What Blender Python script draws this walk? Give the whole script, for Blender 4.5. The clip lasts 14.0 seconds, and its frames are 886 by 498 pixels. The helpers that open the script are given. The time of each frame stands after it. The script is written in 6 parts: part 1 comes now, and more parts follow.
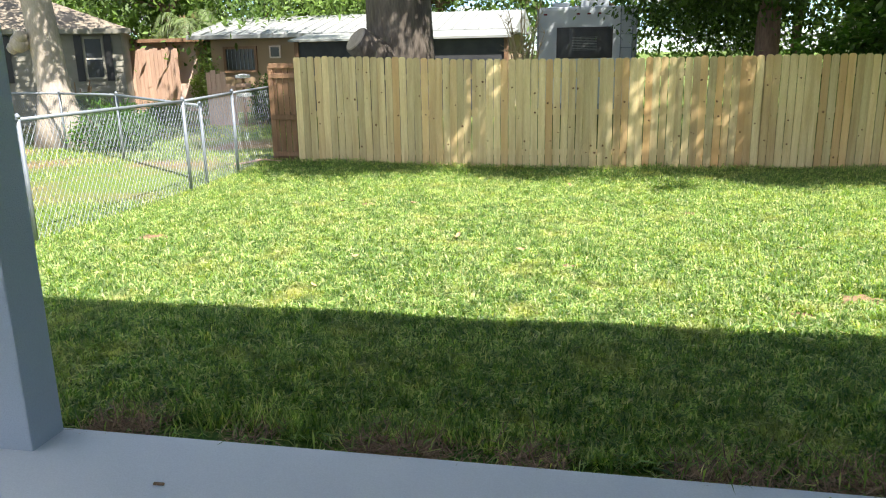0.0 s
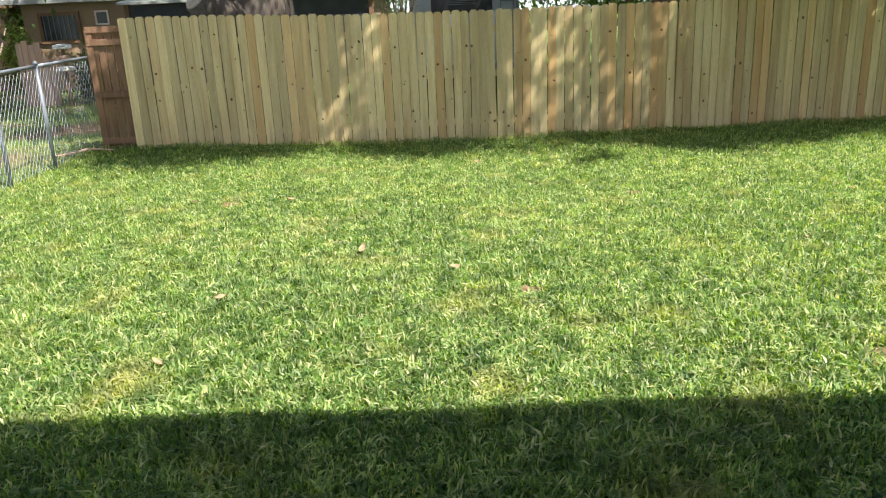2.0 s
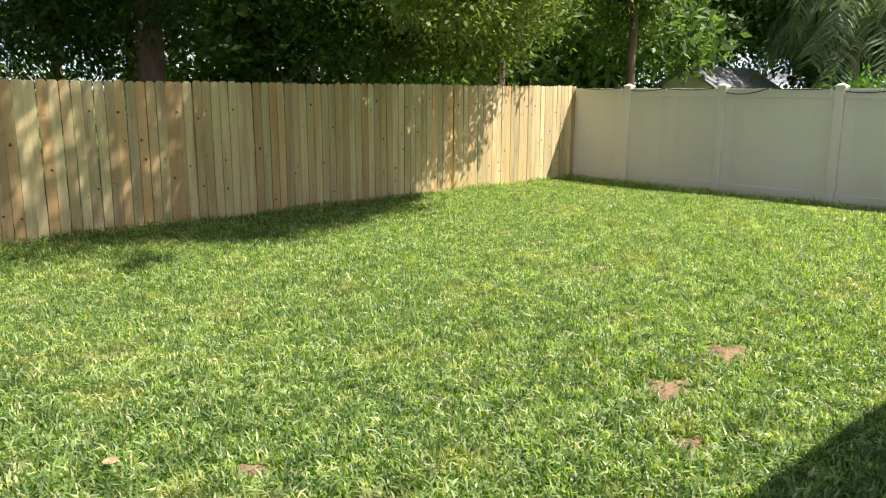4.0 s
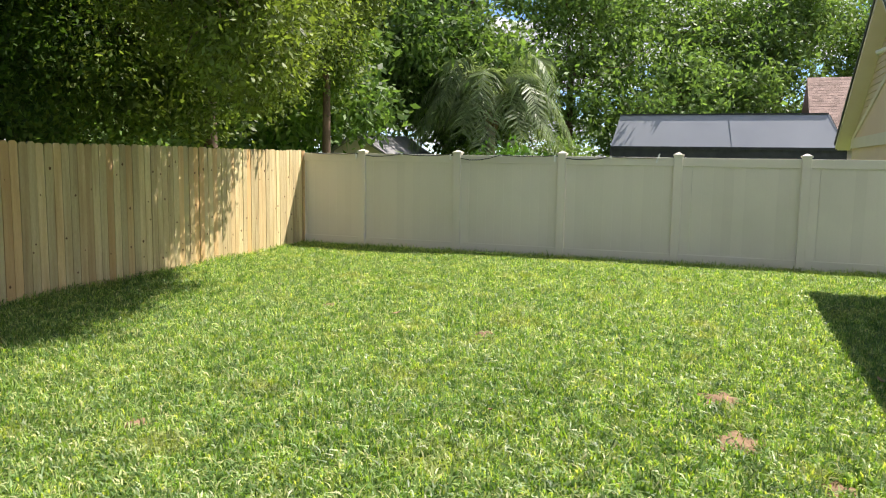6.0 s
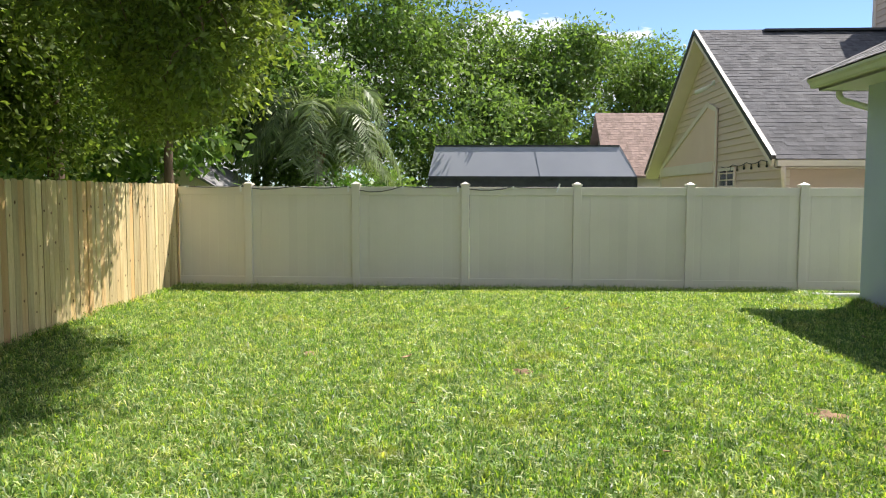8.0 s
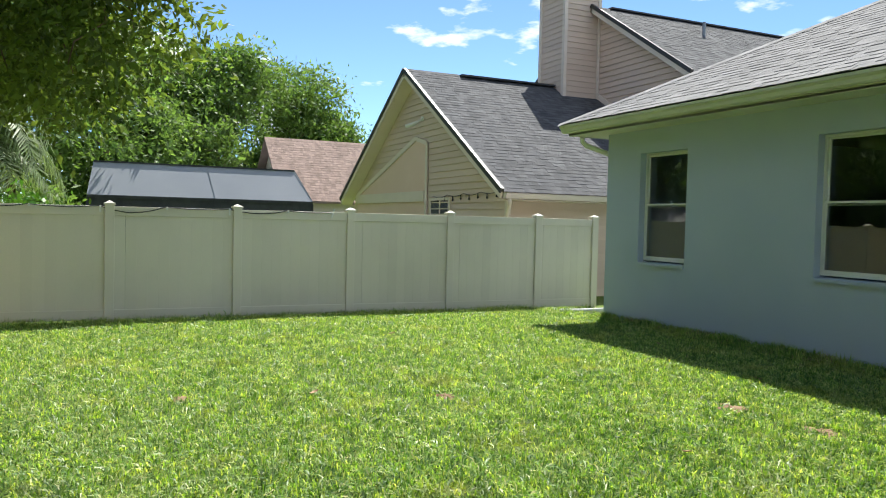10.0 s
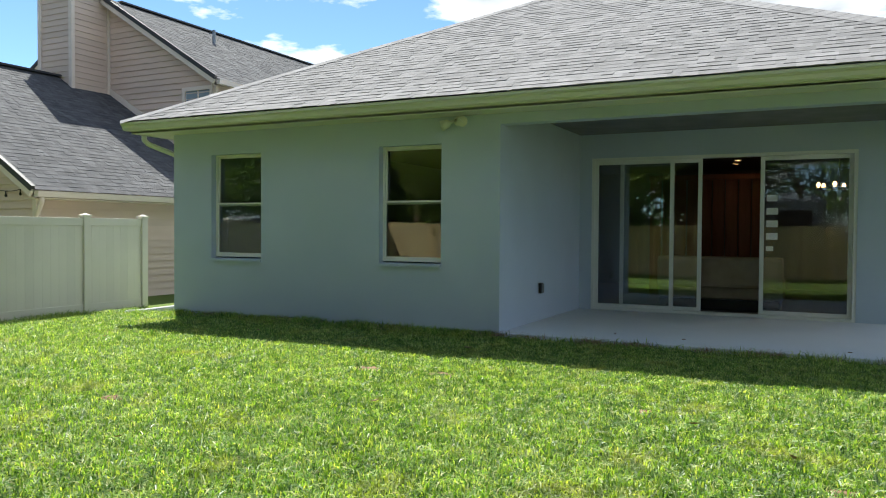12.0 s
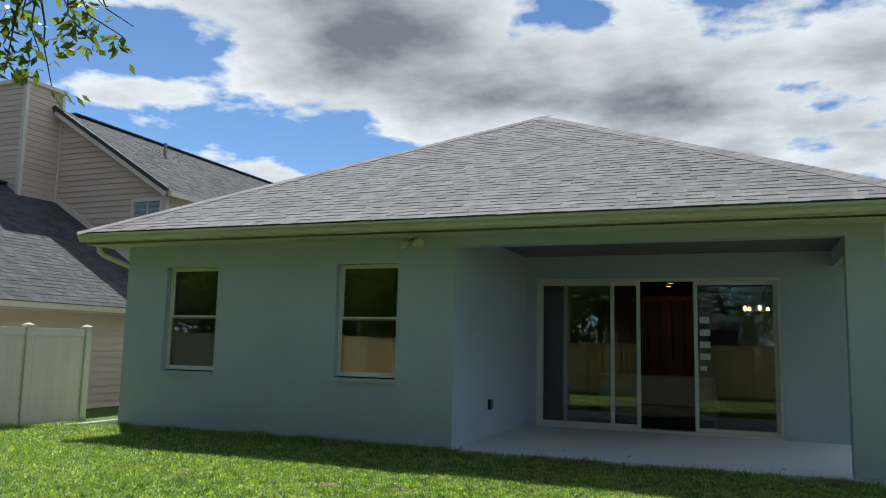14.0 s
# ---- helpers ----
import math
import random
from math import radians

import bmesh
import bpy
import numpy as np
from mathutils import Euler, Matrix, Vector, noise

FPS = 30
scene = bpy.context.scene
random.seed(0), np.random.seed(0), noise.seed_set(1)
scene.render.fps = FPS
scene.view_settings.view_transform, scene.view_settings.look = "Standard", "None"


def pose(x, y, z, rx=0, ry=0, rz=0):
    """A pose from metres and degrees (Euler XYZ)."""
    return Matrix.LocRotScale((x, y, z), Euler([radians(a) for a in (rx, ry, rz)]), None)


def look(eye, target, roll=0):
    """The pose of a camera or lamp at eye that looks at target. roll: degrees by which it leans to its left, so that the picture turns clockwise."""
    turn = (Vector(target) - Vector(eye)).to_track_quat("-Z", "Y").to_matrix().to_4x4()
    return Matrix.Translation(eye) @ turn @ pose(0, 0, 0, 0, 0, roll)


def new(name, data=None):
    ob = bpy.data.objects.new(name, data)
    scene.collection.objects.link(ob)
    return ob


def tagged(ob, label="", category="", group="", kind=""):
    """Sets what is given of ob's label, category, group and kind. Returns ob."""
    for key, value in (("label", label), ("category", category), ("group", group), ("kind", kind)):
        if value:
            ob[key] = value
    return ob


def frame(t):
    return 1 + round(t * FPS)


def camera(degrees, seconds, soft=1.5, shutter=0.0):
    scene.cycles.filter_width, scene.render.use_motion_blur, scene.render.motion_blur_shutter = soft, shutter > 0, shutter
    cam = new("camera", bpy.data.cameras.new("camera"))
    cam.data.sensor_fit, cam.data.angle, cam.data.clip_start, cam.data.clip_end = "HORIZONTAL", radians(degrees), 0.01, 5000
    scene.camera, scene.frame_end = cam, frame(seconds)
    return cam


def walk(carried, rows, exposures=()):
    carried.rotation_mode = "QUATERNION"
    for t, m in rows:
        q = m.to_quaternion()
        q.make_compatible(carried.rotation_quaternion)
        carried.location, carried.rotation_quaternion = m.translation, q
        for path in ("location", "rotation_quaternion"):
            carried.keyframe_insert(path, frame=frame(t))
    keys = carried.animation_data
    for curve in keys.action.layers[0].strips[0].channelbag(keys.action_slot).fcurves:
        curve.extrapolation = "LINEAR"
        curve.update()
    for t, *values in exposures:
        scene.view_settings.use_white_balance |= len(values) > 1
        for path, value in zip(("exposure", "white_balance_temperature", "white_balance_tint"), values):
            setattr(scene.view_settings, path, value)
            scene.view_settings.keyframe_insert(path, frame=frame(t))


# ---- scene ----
cam = camera(60.3, 14.0, soft=1.1)
PATH = [
    (0, (-0.42, 0.064, 1.651), (-0.802, 1.959, 1.155), -1.1),
    (0.5, (-0.558, 0.511, 1.569), (-0.984, 2.408, 1.119), -0.6),
    (1, (-0.645, 0.939, 1.489), (-1.088, 2.829, 1.019), -0.9),
    (1.5, (-0.793, 1.463, 1.545), (-1.19, 3.337, 0.97), -2.3),
    (1.9, (-0.949, 1.797, 1.528), (-1.08, 3.703, 0.935), -2.8),
    (2, (-0.987, 1.889, 1.522), (-1.028, 3.799, 0.93), -2.6),
    (2.5, (-1.19, 2.334, 1.436), (-0.811, 4.221, 0.894), -0.8),
    (3, (-1.438, 2.669, 1.435), (-0.711, 4.465, 0.938), -0.6),
    (3.5, (-1.67, 3.027, 1.448), (-0.651, 4.686, 0.988), -1.1),
    (4, (-1.838, 3.447, 1.441), (-0.55, 4.922, 1.035), 0.3),
    (4.2, (-1.98, 3.593, 1.424), (-0.575, 4.965, 1.045), 0.8),
    (6.3, (-2.728, 5.89, 1.407), (-0.837, 6.506, 1.195), 0.8),
    (6.5, (-2.713, 6.11, 1.419), (-0.807, 6.682, 1.22), 0.8),
    (7, (-2.851, 6.657, 1.401), (-0.915, 7.116, 1.204), 0.9),
    (7.5, (-2.852, 7.148, 1.412), (-0.883, 7.443, 1.222), 0.3),
    (7.7, (-2.845, 7.365, 1.416), (-0.866, 7.594, 1.242), 0.1),
    (9.8, (-2.37, 9.862, 1.378), (-0.518, 9.109, 1.314), 1.9),
    (10, (-2.309, 10.081, 1.401), (-0.494, 9.246, 1.328), 1.4),
    (10.5, (-2.103, 10.528, 1.368), (-0.421, 9.45, 1.276), 0.4),
    (11, (-1.962, 10.99, 1.348), (-0.471, 9.659, 1.28), 1.1),
    (11.5, (-1.887, 11.414, 1.346), (-0.667, 9.829, 1.285), 0.9),
    (12, (-1.78, 11.722, 1.327), (-0.886, 9.933, 1.278), 0.4),
    (12.5, (-1.731, 11.986, 1.402), (-0.98, 10.133, 1.328), 1.1),
    (13, (-1.713, 12.149, 1.38), (-0.923, 10.313, 1.441), 2.2),
    (13.5, (-1.716, 12.157, 1.38), (-0.889, 10.35, 1.607), 1.9),
    (14, (-1.702, 12.213, 1.371), (-0.966, 10.37, 1.619), 1.3),
]
walk(cam, [(t, look(eye, aim, lean)) for t, eye, aim, lean in PATH],
     exposures=[(0.0, 2.12, 6650, 12), (1.5, 1.82, 6600, 13), (3.5, 1.58, 6650, 15), (7.7, 1.52, 6600, 14), (10.0, 1.45, 6350, 7), (12.5, 1.52, 6280, 5), (13.0, 1.52, 6200, 4), (13.5, 0.95, 6200, 5), (14.0, 0.82, 6200, 5)])

# ---- sky and sun ----
SUN_WAY = Vector((-1.40, 1.27, -3.0)).normalized()
sun = new("sun", bpy.data.lights.new("sun", "SUN"))
sun.data.energy, sun.data.angle, sun.data.color = 3.55, radians(0.55), (1.0, 0.95, 0.86)
sun.matrix_world = look((0, 0, 30), Vector((0, 0, 30)) + SUN_WAY)


def build_world():
    w = bpy.data.worlds.new("world")
    scene.world = w
    w.use_nodes = True
    nt = w.node_tree
    N, L = nt.nodes, nt.links
    bg = N["Background"]
    bg.inputs["Strength"].default_value = 0.094
    sky = N.new("ShaderNodeTexSky")
    sky.sky_type, sky.sun_disc = "NISHITA", False
    sky.sun_elevation = math.asin(-SUN_WAY.z)
    sky.sun_rotation = math.atan2(-SUN_WAY.x, -SUN_WAY.y)
    sky.air_density, sky.dust_density, sky.ozone_density = 0.62, 0.0, 3.4
    # cumulus: noise on a flat cloud deck
    tc = N.new("ShaderNodeTexCoord")
    sep = N.new("ShaderNodeSeparateXYZ")
    L.new(tc.outputs["Generated"], sep.inputs[0])
    lift = N.new("ShaderNodeMath"); lift.operation = "MAXIMUM"; lift.inputs[1].default_value = 0.0
    L.new(sep.outputs["Z"], lift.inputs[0])
    add = N.new("ShaderNodeMath"); add.operation = "ADD"; add.inputs[1].default_value = 0.12
    L.new(lift.outputs[0], add.inputs[0])
    flat = []
    for axis in ("X", "Y"):
        div = N.new("ShaderNodeMath"); div.operation = "DIVIDE"
        L.new(sep.outputs[axis], div.inputs[0]); L.new(add.outputs[0], div.inputs[1])
        flat.append(div)
    com = N.new("ShaderNodeCombineXYZ")
    L.new(flat[0].outputs[0], com.inputs[0]); L.new(flat[1].outputs[0], com.inputs[1])

    def cloud_noise(offset, scale, detail, rough):
        mp = N.new("ShaderNodeMapping"); mp.inputs["Location"].default_value = offset
        L.new(com.outputs[0], mp.inputs[0])
        n = N.new("ShaderNodeTexNoise")
        n.inputs["Scale"].default_value, n.inputs["Detail"].default_value, n.inputs["Roughness"].default_value = scale, detail, rough
        L.new(mp.outputs[0], n.inputs["Vector"])
        return n

    body = cloud_noise(CLOUD_SHIFT, 1.1, 12, 0.54)
    soft_body = cloud_noise(CLOUD_SHIFT, 1.1, 6, 0.52)
    puffs = cloud_noise((0.7, 0.2, 1.1), 3.6, 8, 0.5)
    swell = N.new("ShaderNodeMath"); swell.operation = "MULTIPLY_ADD"
    swell.inputs[1].default_value, swell.inputs[2].default_value = 0.20, -0.10
    L.new(puffs.outputs["Fac"], swell.inputs[0])
    heap = N.new("ShaderNodeMath"); heap.operation = "ADD"
    L.new(body.outputs["Fac"], heap.inputs[0]); L.new(swell.outputs[0], heap.inputs[1])
    mask = N.new("ShaderNodeValToRGB")
    mask.color_ramp.elements[0].position, mask.color_ramp.elements[1].position = 0.488, 0.525
    L.new(heap.outputs[0], mask.inputs[0])
    core = N.new("ShaderNodeValToRGB")
    core.color_ramp.elements[0].position, core.color_ramp.elements[1].position = 0.50, 0.70
    core.color_ramp.elements[0].color, core.color_ramp.elements[1].color = (5.3, 5.4, 5.6, 1), (1.2, 1.3, 1.5, 1)
    L.new(soft_body.outputs["Fac"], core.inputs[0])
    mix = N.new("ShaderNodeMixRGB")
    deep = N.new("ShaderNodeMixRGB"); deep.blend_type = "MULTIPLY"; deep.inputs[0].default_value = 1.0
    deep.inputs[2].default_value = (0.80, 0.84, 0.84, 1)
    L.new(sky.outputs[0], deep.inputs[1])
    L.new(mask.outputs[0], mix.inputs[0]); L.new(deep.outputs[0], mix.inputs[1]); L.new(core.outputs[0], mix.inputs[2])
    L.new(mix.outputs[0], bg.inputs["Color"])


CLOUD_SHIFT = (2.05, 1.5, 0.4)
build_world()


# ---- materials ----
def material(name, c1, c2, rough=0.85, scale=3.0, bump=0.25, bscale=60.0, grain=0.35, rand=0.0, island=0.0,
             stretch=(1, 1, 1), metal=0.0, stain=None, stain_scale=0.8, stain_amount=0.45, leaf=False, spec=0.4, alt=None):
    m = bpy.data.materials.new(name)
    m.use_nodes = True
    N, L = m.node_tree.nodes, m.node_tree.links
    bsdf = N["Principled BSDF"]
    geo = N.new("ShaderNodeNewGeometry")
    mp = N.new("ShaderNodeMapping")
    mp.inputs["Scale"].default_value = stretch
    L.new(geo.outputs["Position"], mp.inputs[0])

    def noise_of(s, detail=4.0):
        n = N.new("ShaderNodeTexNoise")
        n.inputs["Scale"].default_value, n.inputs["Detail"].default_value = s, detail
        L.new(mp.outputs[0], n.inputs["Vector"])
        return n.outputs["Fac"]

    def spread(fac, lo, hi):
        r = N.new("ShaderNodeMapRange")
        r.inputs["From Min"].default_value, r.inputs["From Max"].default_value = lo, hi
        L.new(fac, r.inputs["Value"])
        return r.outputs[0]

    def mixed(fac, a, b, blend="MIX"):
        x = N.new("ShaderNodeMixRGB")
        x.blend_type = blend
        for k, v in ((0, fac), (1, a), (2, b)):
            if isinstance(v, (int, float)):
                x.inputs[k].default_value = v
            elif isinstance(v, tuple):
                x.inputs[k].default_value = (*v, 1)
            else:
                L.new(v, x.inputs[k])
        return x.outputs[0]

    def scaled(fac, amount):
        """A grey about 1 that varies by amount either way."""
        r = N.new("ShaderNodeMapRange")
        r.inputs["To Min"].default_value, r.inputs["To Max"].default_value = 1 - amount, 1 + amount
        L.new(fac, r.inputs["Value"])
        return r.outputs[0]

    fine = noise_of(bscale, 5.0)
    col = mixed(spread(noise_of(scale), 0.3, 0.7), c1, c2)
    if stain:
        s = N.new("ShaderNodeMath")
        s.operation, s.inputs[1].default_value = "MULTIPLY", stain_amount
        L.new(spread(noise_of(stain_scale, 6.0), 0.48, 0.68), s.inputs[0])
        col = mixed(s.outputs[0], col, stain)
    if grain:
        col = mixed(1.0, col, scaled(fine, grain), "MULTIPLY")
    if rand:
        info = N.new("ShaderNodeObjectInfo")
        if alt:
            shift = N.new("ShaderNodeMath")
            shift.operation, shift.inputs[1].default_value = "MULTIPLY", 7.31
            L.new(info.outputs["Random"], shift.inputs[0])
            part_of = N.new("ShaderNodeMath")
            part_of.operation = "FRACT"
            L.new(shift.outputs[0], part_of.inputs[0])
            col = mixed(spread(part_of.outputs[0], 0.62, 1.25), col, alt)
        col = mixed(1.0, col, scaled(info.outputs["Random"], rand), "MULTIPLY")
    if island:
        col = mixed(1.0, col, scaled(geo.outputs["Random Per Island"], island), "MULTIPLY")
    L.new(col, bsdf.inputs["Base Color"])
    bsdf.inputs["Roughness"].default_value, bsdf.inputs["Metallic"].default_value = rough, metal
    bsdf.inputs["Specular IOR Level"].default_value = spec
    if bump:
        b = N.new("ShaderNodeBump")
        b.inputs["Strength"].default_value, b.inputs["Distance"].default_value = bump, 0.01
        L.new(fine, b.inputs["Height"]); L.new(b.outputs[0], bsdf.inputs["Normal"])
    if leaf:
        tr = N.new("ShaderNodeBsdfTranslucent")
        L.new(mixed(1.0, col, (1.15, 1.2, 0.6), "MULTIPLY"), tr.inputs["Color"])
        ms = N.new("ShaderNodeMixShader")
        ms.inputs[0].default_value = 0.47
        L.new(bsdf.outputs[0], ms.inputs[1]); L.new(tr.outputs[0], ms.inputs[2])
        L.new(ms.outputs[0], N["Material Output"].inputs["Surface"])
    return m


def glowing(name, color, strength):
    m = bpy.data.materials.new(name)
    m.use_nodes = True
    b = m.node_tree.nodes["Principled BSDF"]
    b.inputs["Base Color"].default_value = (*color, 1)
    b.inputs["Emission Color"].default_value, b.inputs["Emission Strength"].default_value = (*color, 1), strength
    return m


def glazing(name, tint, ior):
    m = bpy.data.materials.new(name)
    m.use_nodes = True
    b = m.node_tree.nodes["Principled BSDF"]
    b.inputs["Base Color"].default_value = (*tint, 1)
    b.inputs["Roughness"].default_value, b.inputs["IOR"].default_value = 0.0, ior
    b.inputs["Transmission Weight"].default_value = 1.0
    return m


STUCCO = material("stucco", (0.46, 0.53, 0.625), (0.495, 0.565, 0.66), 0.9, 1.3, 0.5, 130, 0.12, stain=(0.51, 0.575, 0.66), stain_amount=0.3)
TRIM = material("cream_trim", (0.62, 0.63, 0.52), (0.67, 0.67, 0.57), 0.45, 2, 0.05, 90, 0.05)
WHITE = material("white_vinyl_frame", (0.70, 0.71, 0.66), (0.76, 0.76, 0.72), 0.35, 3, 0.03, 120, 0.04)
CONCRETE = material("painted_concrete", (0.69, 0.725, 0.76), (0.74, 0.77, 0.79), 0.75, 1.7, 0.25, 140, 0.12, stain=(0.64, 0.67, 0.69), stain_amount=0.3)
SHINGLE = material("grey_shingle", (0.175, 0.174, 0.180), (0.225, 0.221, 0.226), 0.95, 3.0, 0.3, 170, 0.12, island=0.17, rand=0.17)
SHINGLE_DARK = material("slate_grey_shingle", (0.068, 0.070, 0.078), (0.100, 0.101, 0.108), 0.95, 2.0, 0.5, 150, 0.35, island=0.25)
SHINGLE_BROWN = material("brown_shingle", (0.23, 0.165, 0.14), (0.30, 0.22, 0.19), 0.95, 2.0, 0.4, 150, 0.35, island=0.2)
ROOF_EDGE = material("dark_drip_edge", (0.03, 0.03, 0.035), (0.05, 0.05, 0.055), 0.5)
SIDING = material("tan_lap_siding", (0.60, 0.475, 0.395), (0.65, 0.52, 0.44), 0.6, 1.2, 0.15, 90, 0.12, rand=0.06, stretch=(0.4, 0.4, 3))
SIDING_PINK = material("buff_panel", (0.72, 0.53, 0.44), (0.76, 0.57, 0.48), 0.7, 1.5, 0.15, 90, 0.1)
CREAM = material("cream_painted_trim", (0.70, 0.61, 0.54), (0.75, 0.66, 0.59), 0.55, 2, 0.05, 80, 0.06)
VINYL = material("khaki_vinyl", (0.68, 0.635, 0.55), (0.72, 0.675, 0.585), 0.42, 0.9, 0.05, 70, 0.05, rand=0.03, stain=(0.56, 0.525, 0.455), stain_amount=0.3)
PICKET = material("new_pine_picket", (0.56, 0.43, 0.22), (0.66, 0.55, 0.31), 0.8, 2.2, 0.35, 26, 0.30, rand=0.24, stretch=(9, 9, 0.7), stain=(0.36, 0.235, 0.11), stain_scale=1.2, stain_amount=0.45, alt=(0.54, 0.27, 0.09))
KNOT = material("dark_knot", (0.11, 0.06, 0.03), (0.19, 0.11, 0.05), 0.9, 30)
OLD_WOOD = material("weathered_brown_wood", (0.17, 0.095, 0.055), (0.25, 0.15, 0.09), 0.85, 3, 0.5, 30, 0.4, rand=0.2, stretch=(8, 8, 0.8))
PINK_WOOD = material("faded_pink_board", (0.47, 0.30, 0.22), (0.55, 0.38, 0.29), 0.85, 3, 0.4, 30, 0.3, rand=0.15, stretch=(8, 8, 0.8))
GALV = material("galvanised_steel", (0.17, 0.20, 0.24), (0.25, 0.28, 0.32), 0.5, 9, 0.1, 120, 0.15, metal=0.3)
SOIL = material("sandy_soil", (0.15, 0.09, 0.05), (0.27, 0.18, 0.105), 0.95, 8, 0.6, 60, 0.4)
BARK = material("grey_oak_bark", (0.075, 0.062, 0.052), (0.145, 0.125, 0.105), 0.95, 7, 1.0, 22, 0.6, stretch=(1.6, 1.6, 0.35))
BARK_PALE = material("pale_smooth_bark", (0.30, 0.26, 0.22), (0.40, 0.35, 0.30), 0.9, 3, 0.6, 25, 0.4, stretch=(1.2, 1.2, 0.5))
BARK_BROWN = material("brown_bark", (0.10, 0.065, 0.045), (0.18, 0.12, 0.085), 0.95, 6, 0.8, 25, 0.5, stretch=(1.5, 1.5, 0.4))
LEAF_OAK = material("dark_oak_leaf", (0.036, 0.078, 0.014), (0.08, 0.145, 0.024), 0.5, 0.7, 0, 8, 0.3, island=0.45, leaf=True)
LEAF_BRIGHT = material("bright_leaf", (0.10, 0.155, 0.032), (0.24, 0.30, 0.068), 0.5, 0.5, 0, 8, 0.3, island=0.45, leaf=True)
LEAF_FAR = material("far_tree_leaf", (0.08, 0.15, 0.04), (0.20, 0.30, 0.085), 0.55, 0.35, 0, 4, 0.3, island=0.5, leaf=True)
LEAF_SHRUB = material("shrub_leaf", (0.05, 0.13, 0.02), (0.10, 0.21, 0.035), 0.45, 2, 0, 8, 0.3, island=0.4, leaf=True)
FROND = material("palm_leaflet", (0.15, 0.21, 0.10), (0.26, 0.33, 0.17), 0.45, 2, 0, 8, 0.3, island=0.4, leaf=True)
FROND_DRY = material("dry_palm_boot", (0.19, 0.12, 0.07), (0.28, 0.19, 0.11), 0.9, 5)
GLASS = glazing("window_glass", (0.80, 0.86, 0.85), 1.75)
BLACK = material("black_metal", (0.012, 0.012, 0.014), (0.02, 0.02, 0.022), 0.4)
STICKER = material("white_paper_label", (0.75, 0.75, 0.74), (0.8, 0.8, 0.79), 0.7)
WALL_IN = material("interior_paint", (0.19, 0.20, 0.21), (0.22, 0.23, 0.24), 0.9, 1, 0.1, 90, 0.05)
WALL_WARM = material("reddish_wood_panel", (0.20, 0.085, 0.055), (0.27, 0.12, 0.08), 0.55, 2, 0.2, 40, 0.3, stretch=(9, 9, 0.6), rand=0.2)
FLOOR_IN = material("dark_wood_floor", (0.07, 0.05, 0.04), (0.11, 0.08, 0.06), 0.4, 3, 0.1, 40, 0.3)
SOFA = material("beige_upholstery", (0.40, 0.33, 0.25), (0.46, 0.39, 0.30), 0.95, 6, 0.4, 300, 0.15)
RV_SKIN = material("white_fibreglass", (0.40, 0.44, 0.48), (0.45, 0.49, 0.53), 0.35, 1.2, 0.03, 60, 0.06, stain=(0.34, 0.38, 0.41), stain_amount=0.3)
RV_DARK = material("tinted_window", (0.03, 0.035, 0.04), (0.045, 0.05, 0.055), 0.12)
RED_LENS = material("dark_red_lens", (0.12, 0.01, 0.01), (0.16, 0.02, 0.02), 0.2)
METAL_ROOF = material("pale_metal_roof", (0.26, 0.28, 0.28), (0.33, 0.345, 0.34), 0.5, 0.8, 0.1, 40, 0.12, stain=(0.33, 0.33, 0.31), stain_amount=0.4)
TAN_WALL = material("tan_plaster", (0.30, 0.215, 0.135), (0.35, 0.255, 0.165), 0.9, 1.2, 0.3, 70, 0.15)
GREY_SIDING = material("grey_lap_siding", (0.19, 0.185, 0.155), (0.24, 0.23, 0.195), 0.7, 1.2, 0.15, 60, 0.15, rand=0.05)
SCREEN = material("grey_screen_mesh", (0.25, 0.27, 0.315), (0.29, 0.31, 0.355), 0.8, 0.5, 0.1, 90, 0.08, stain=(0.28, 0.30, 0.34), stain_amount=0.3)
# enclosure mesh and frame, also the sheet that paints the porch's shade
SCREEN_DARK = material("dark_mesh_and_porch_shade", (0.035, 0.037, 0.045), (0.055, 0.058, 0.065), 0.9)
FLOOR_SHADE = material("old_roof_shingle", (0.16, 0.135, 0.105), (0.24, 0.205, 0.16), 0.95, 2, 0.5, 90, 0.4)


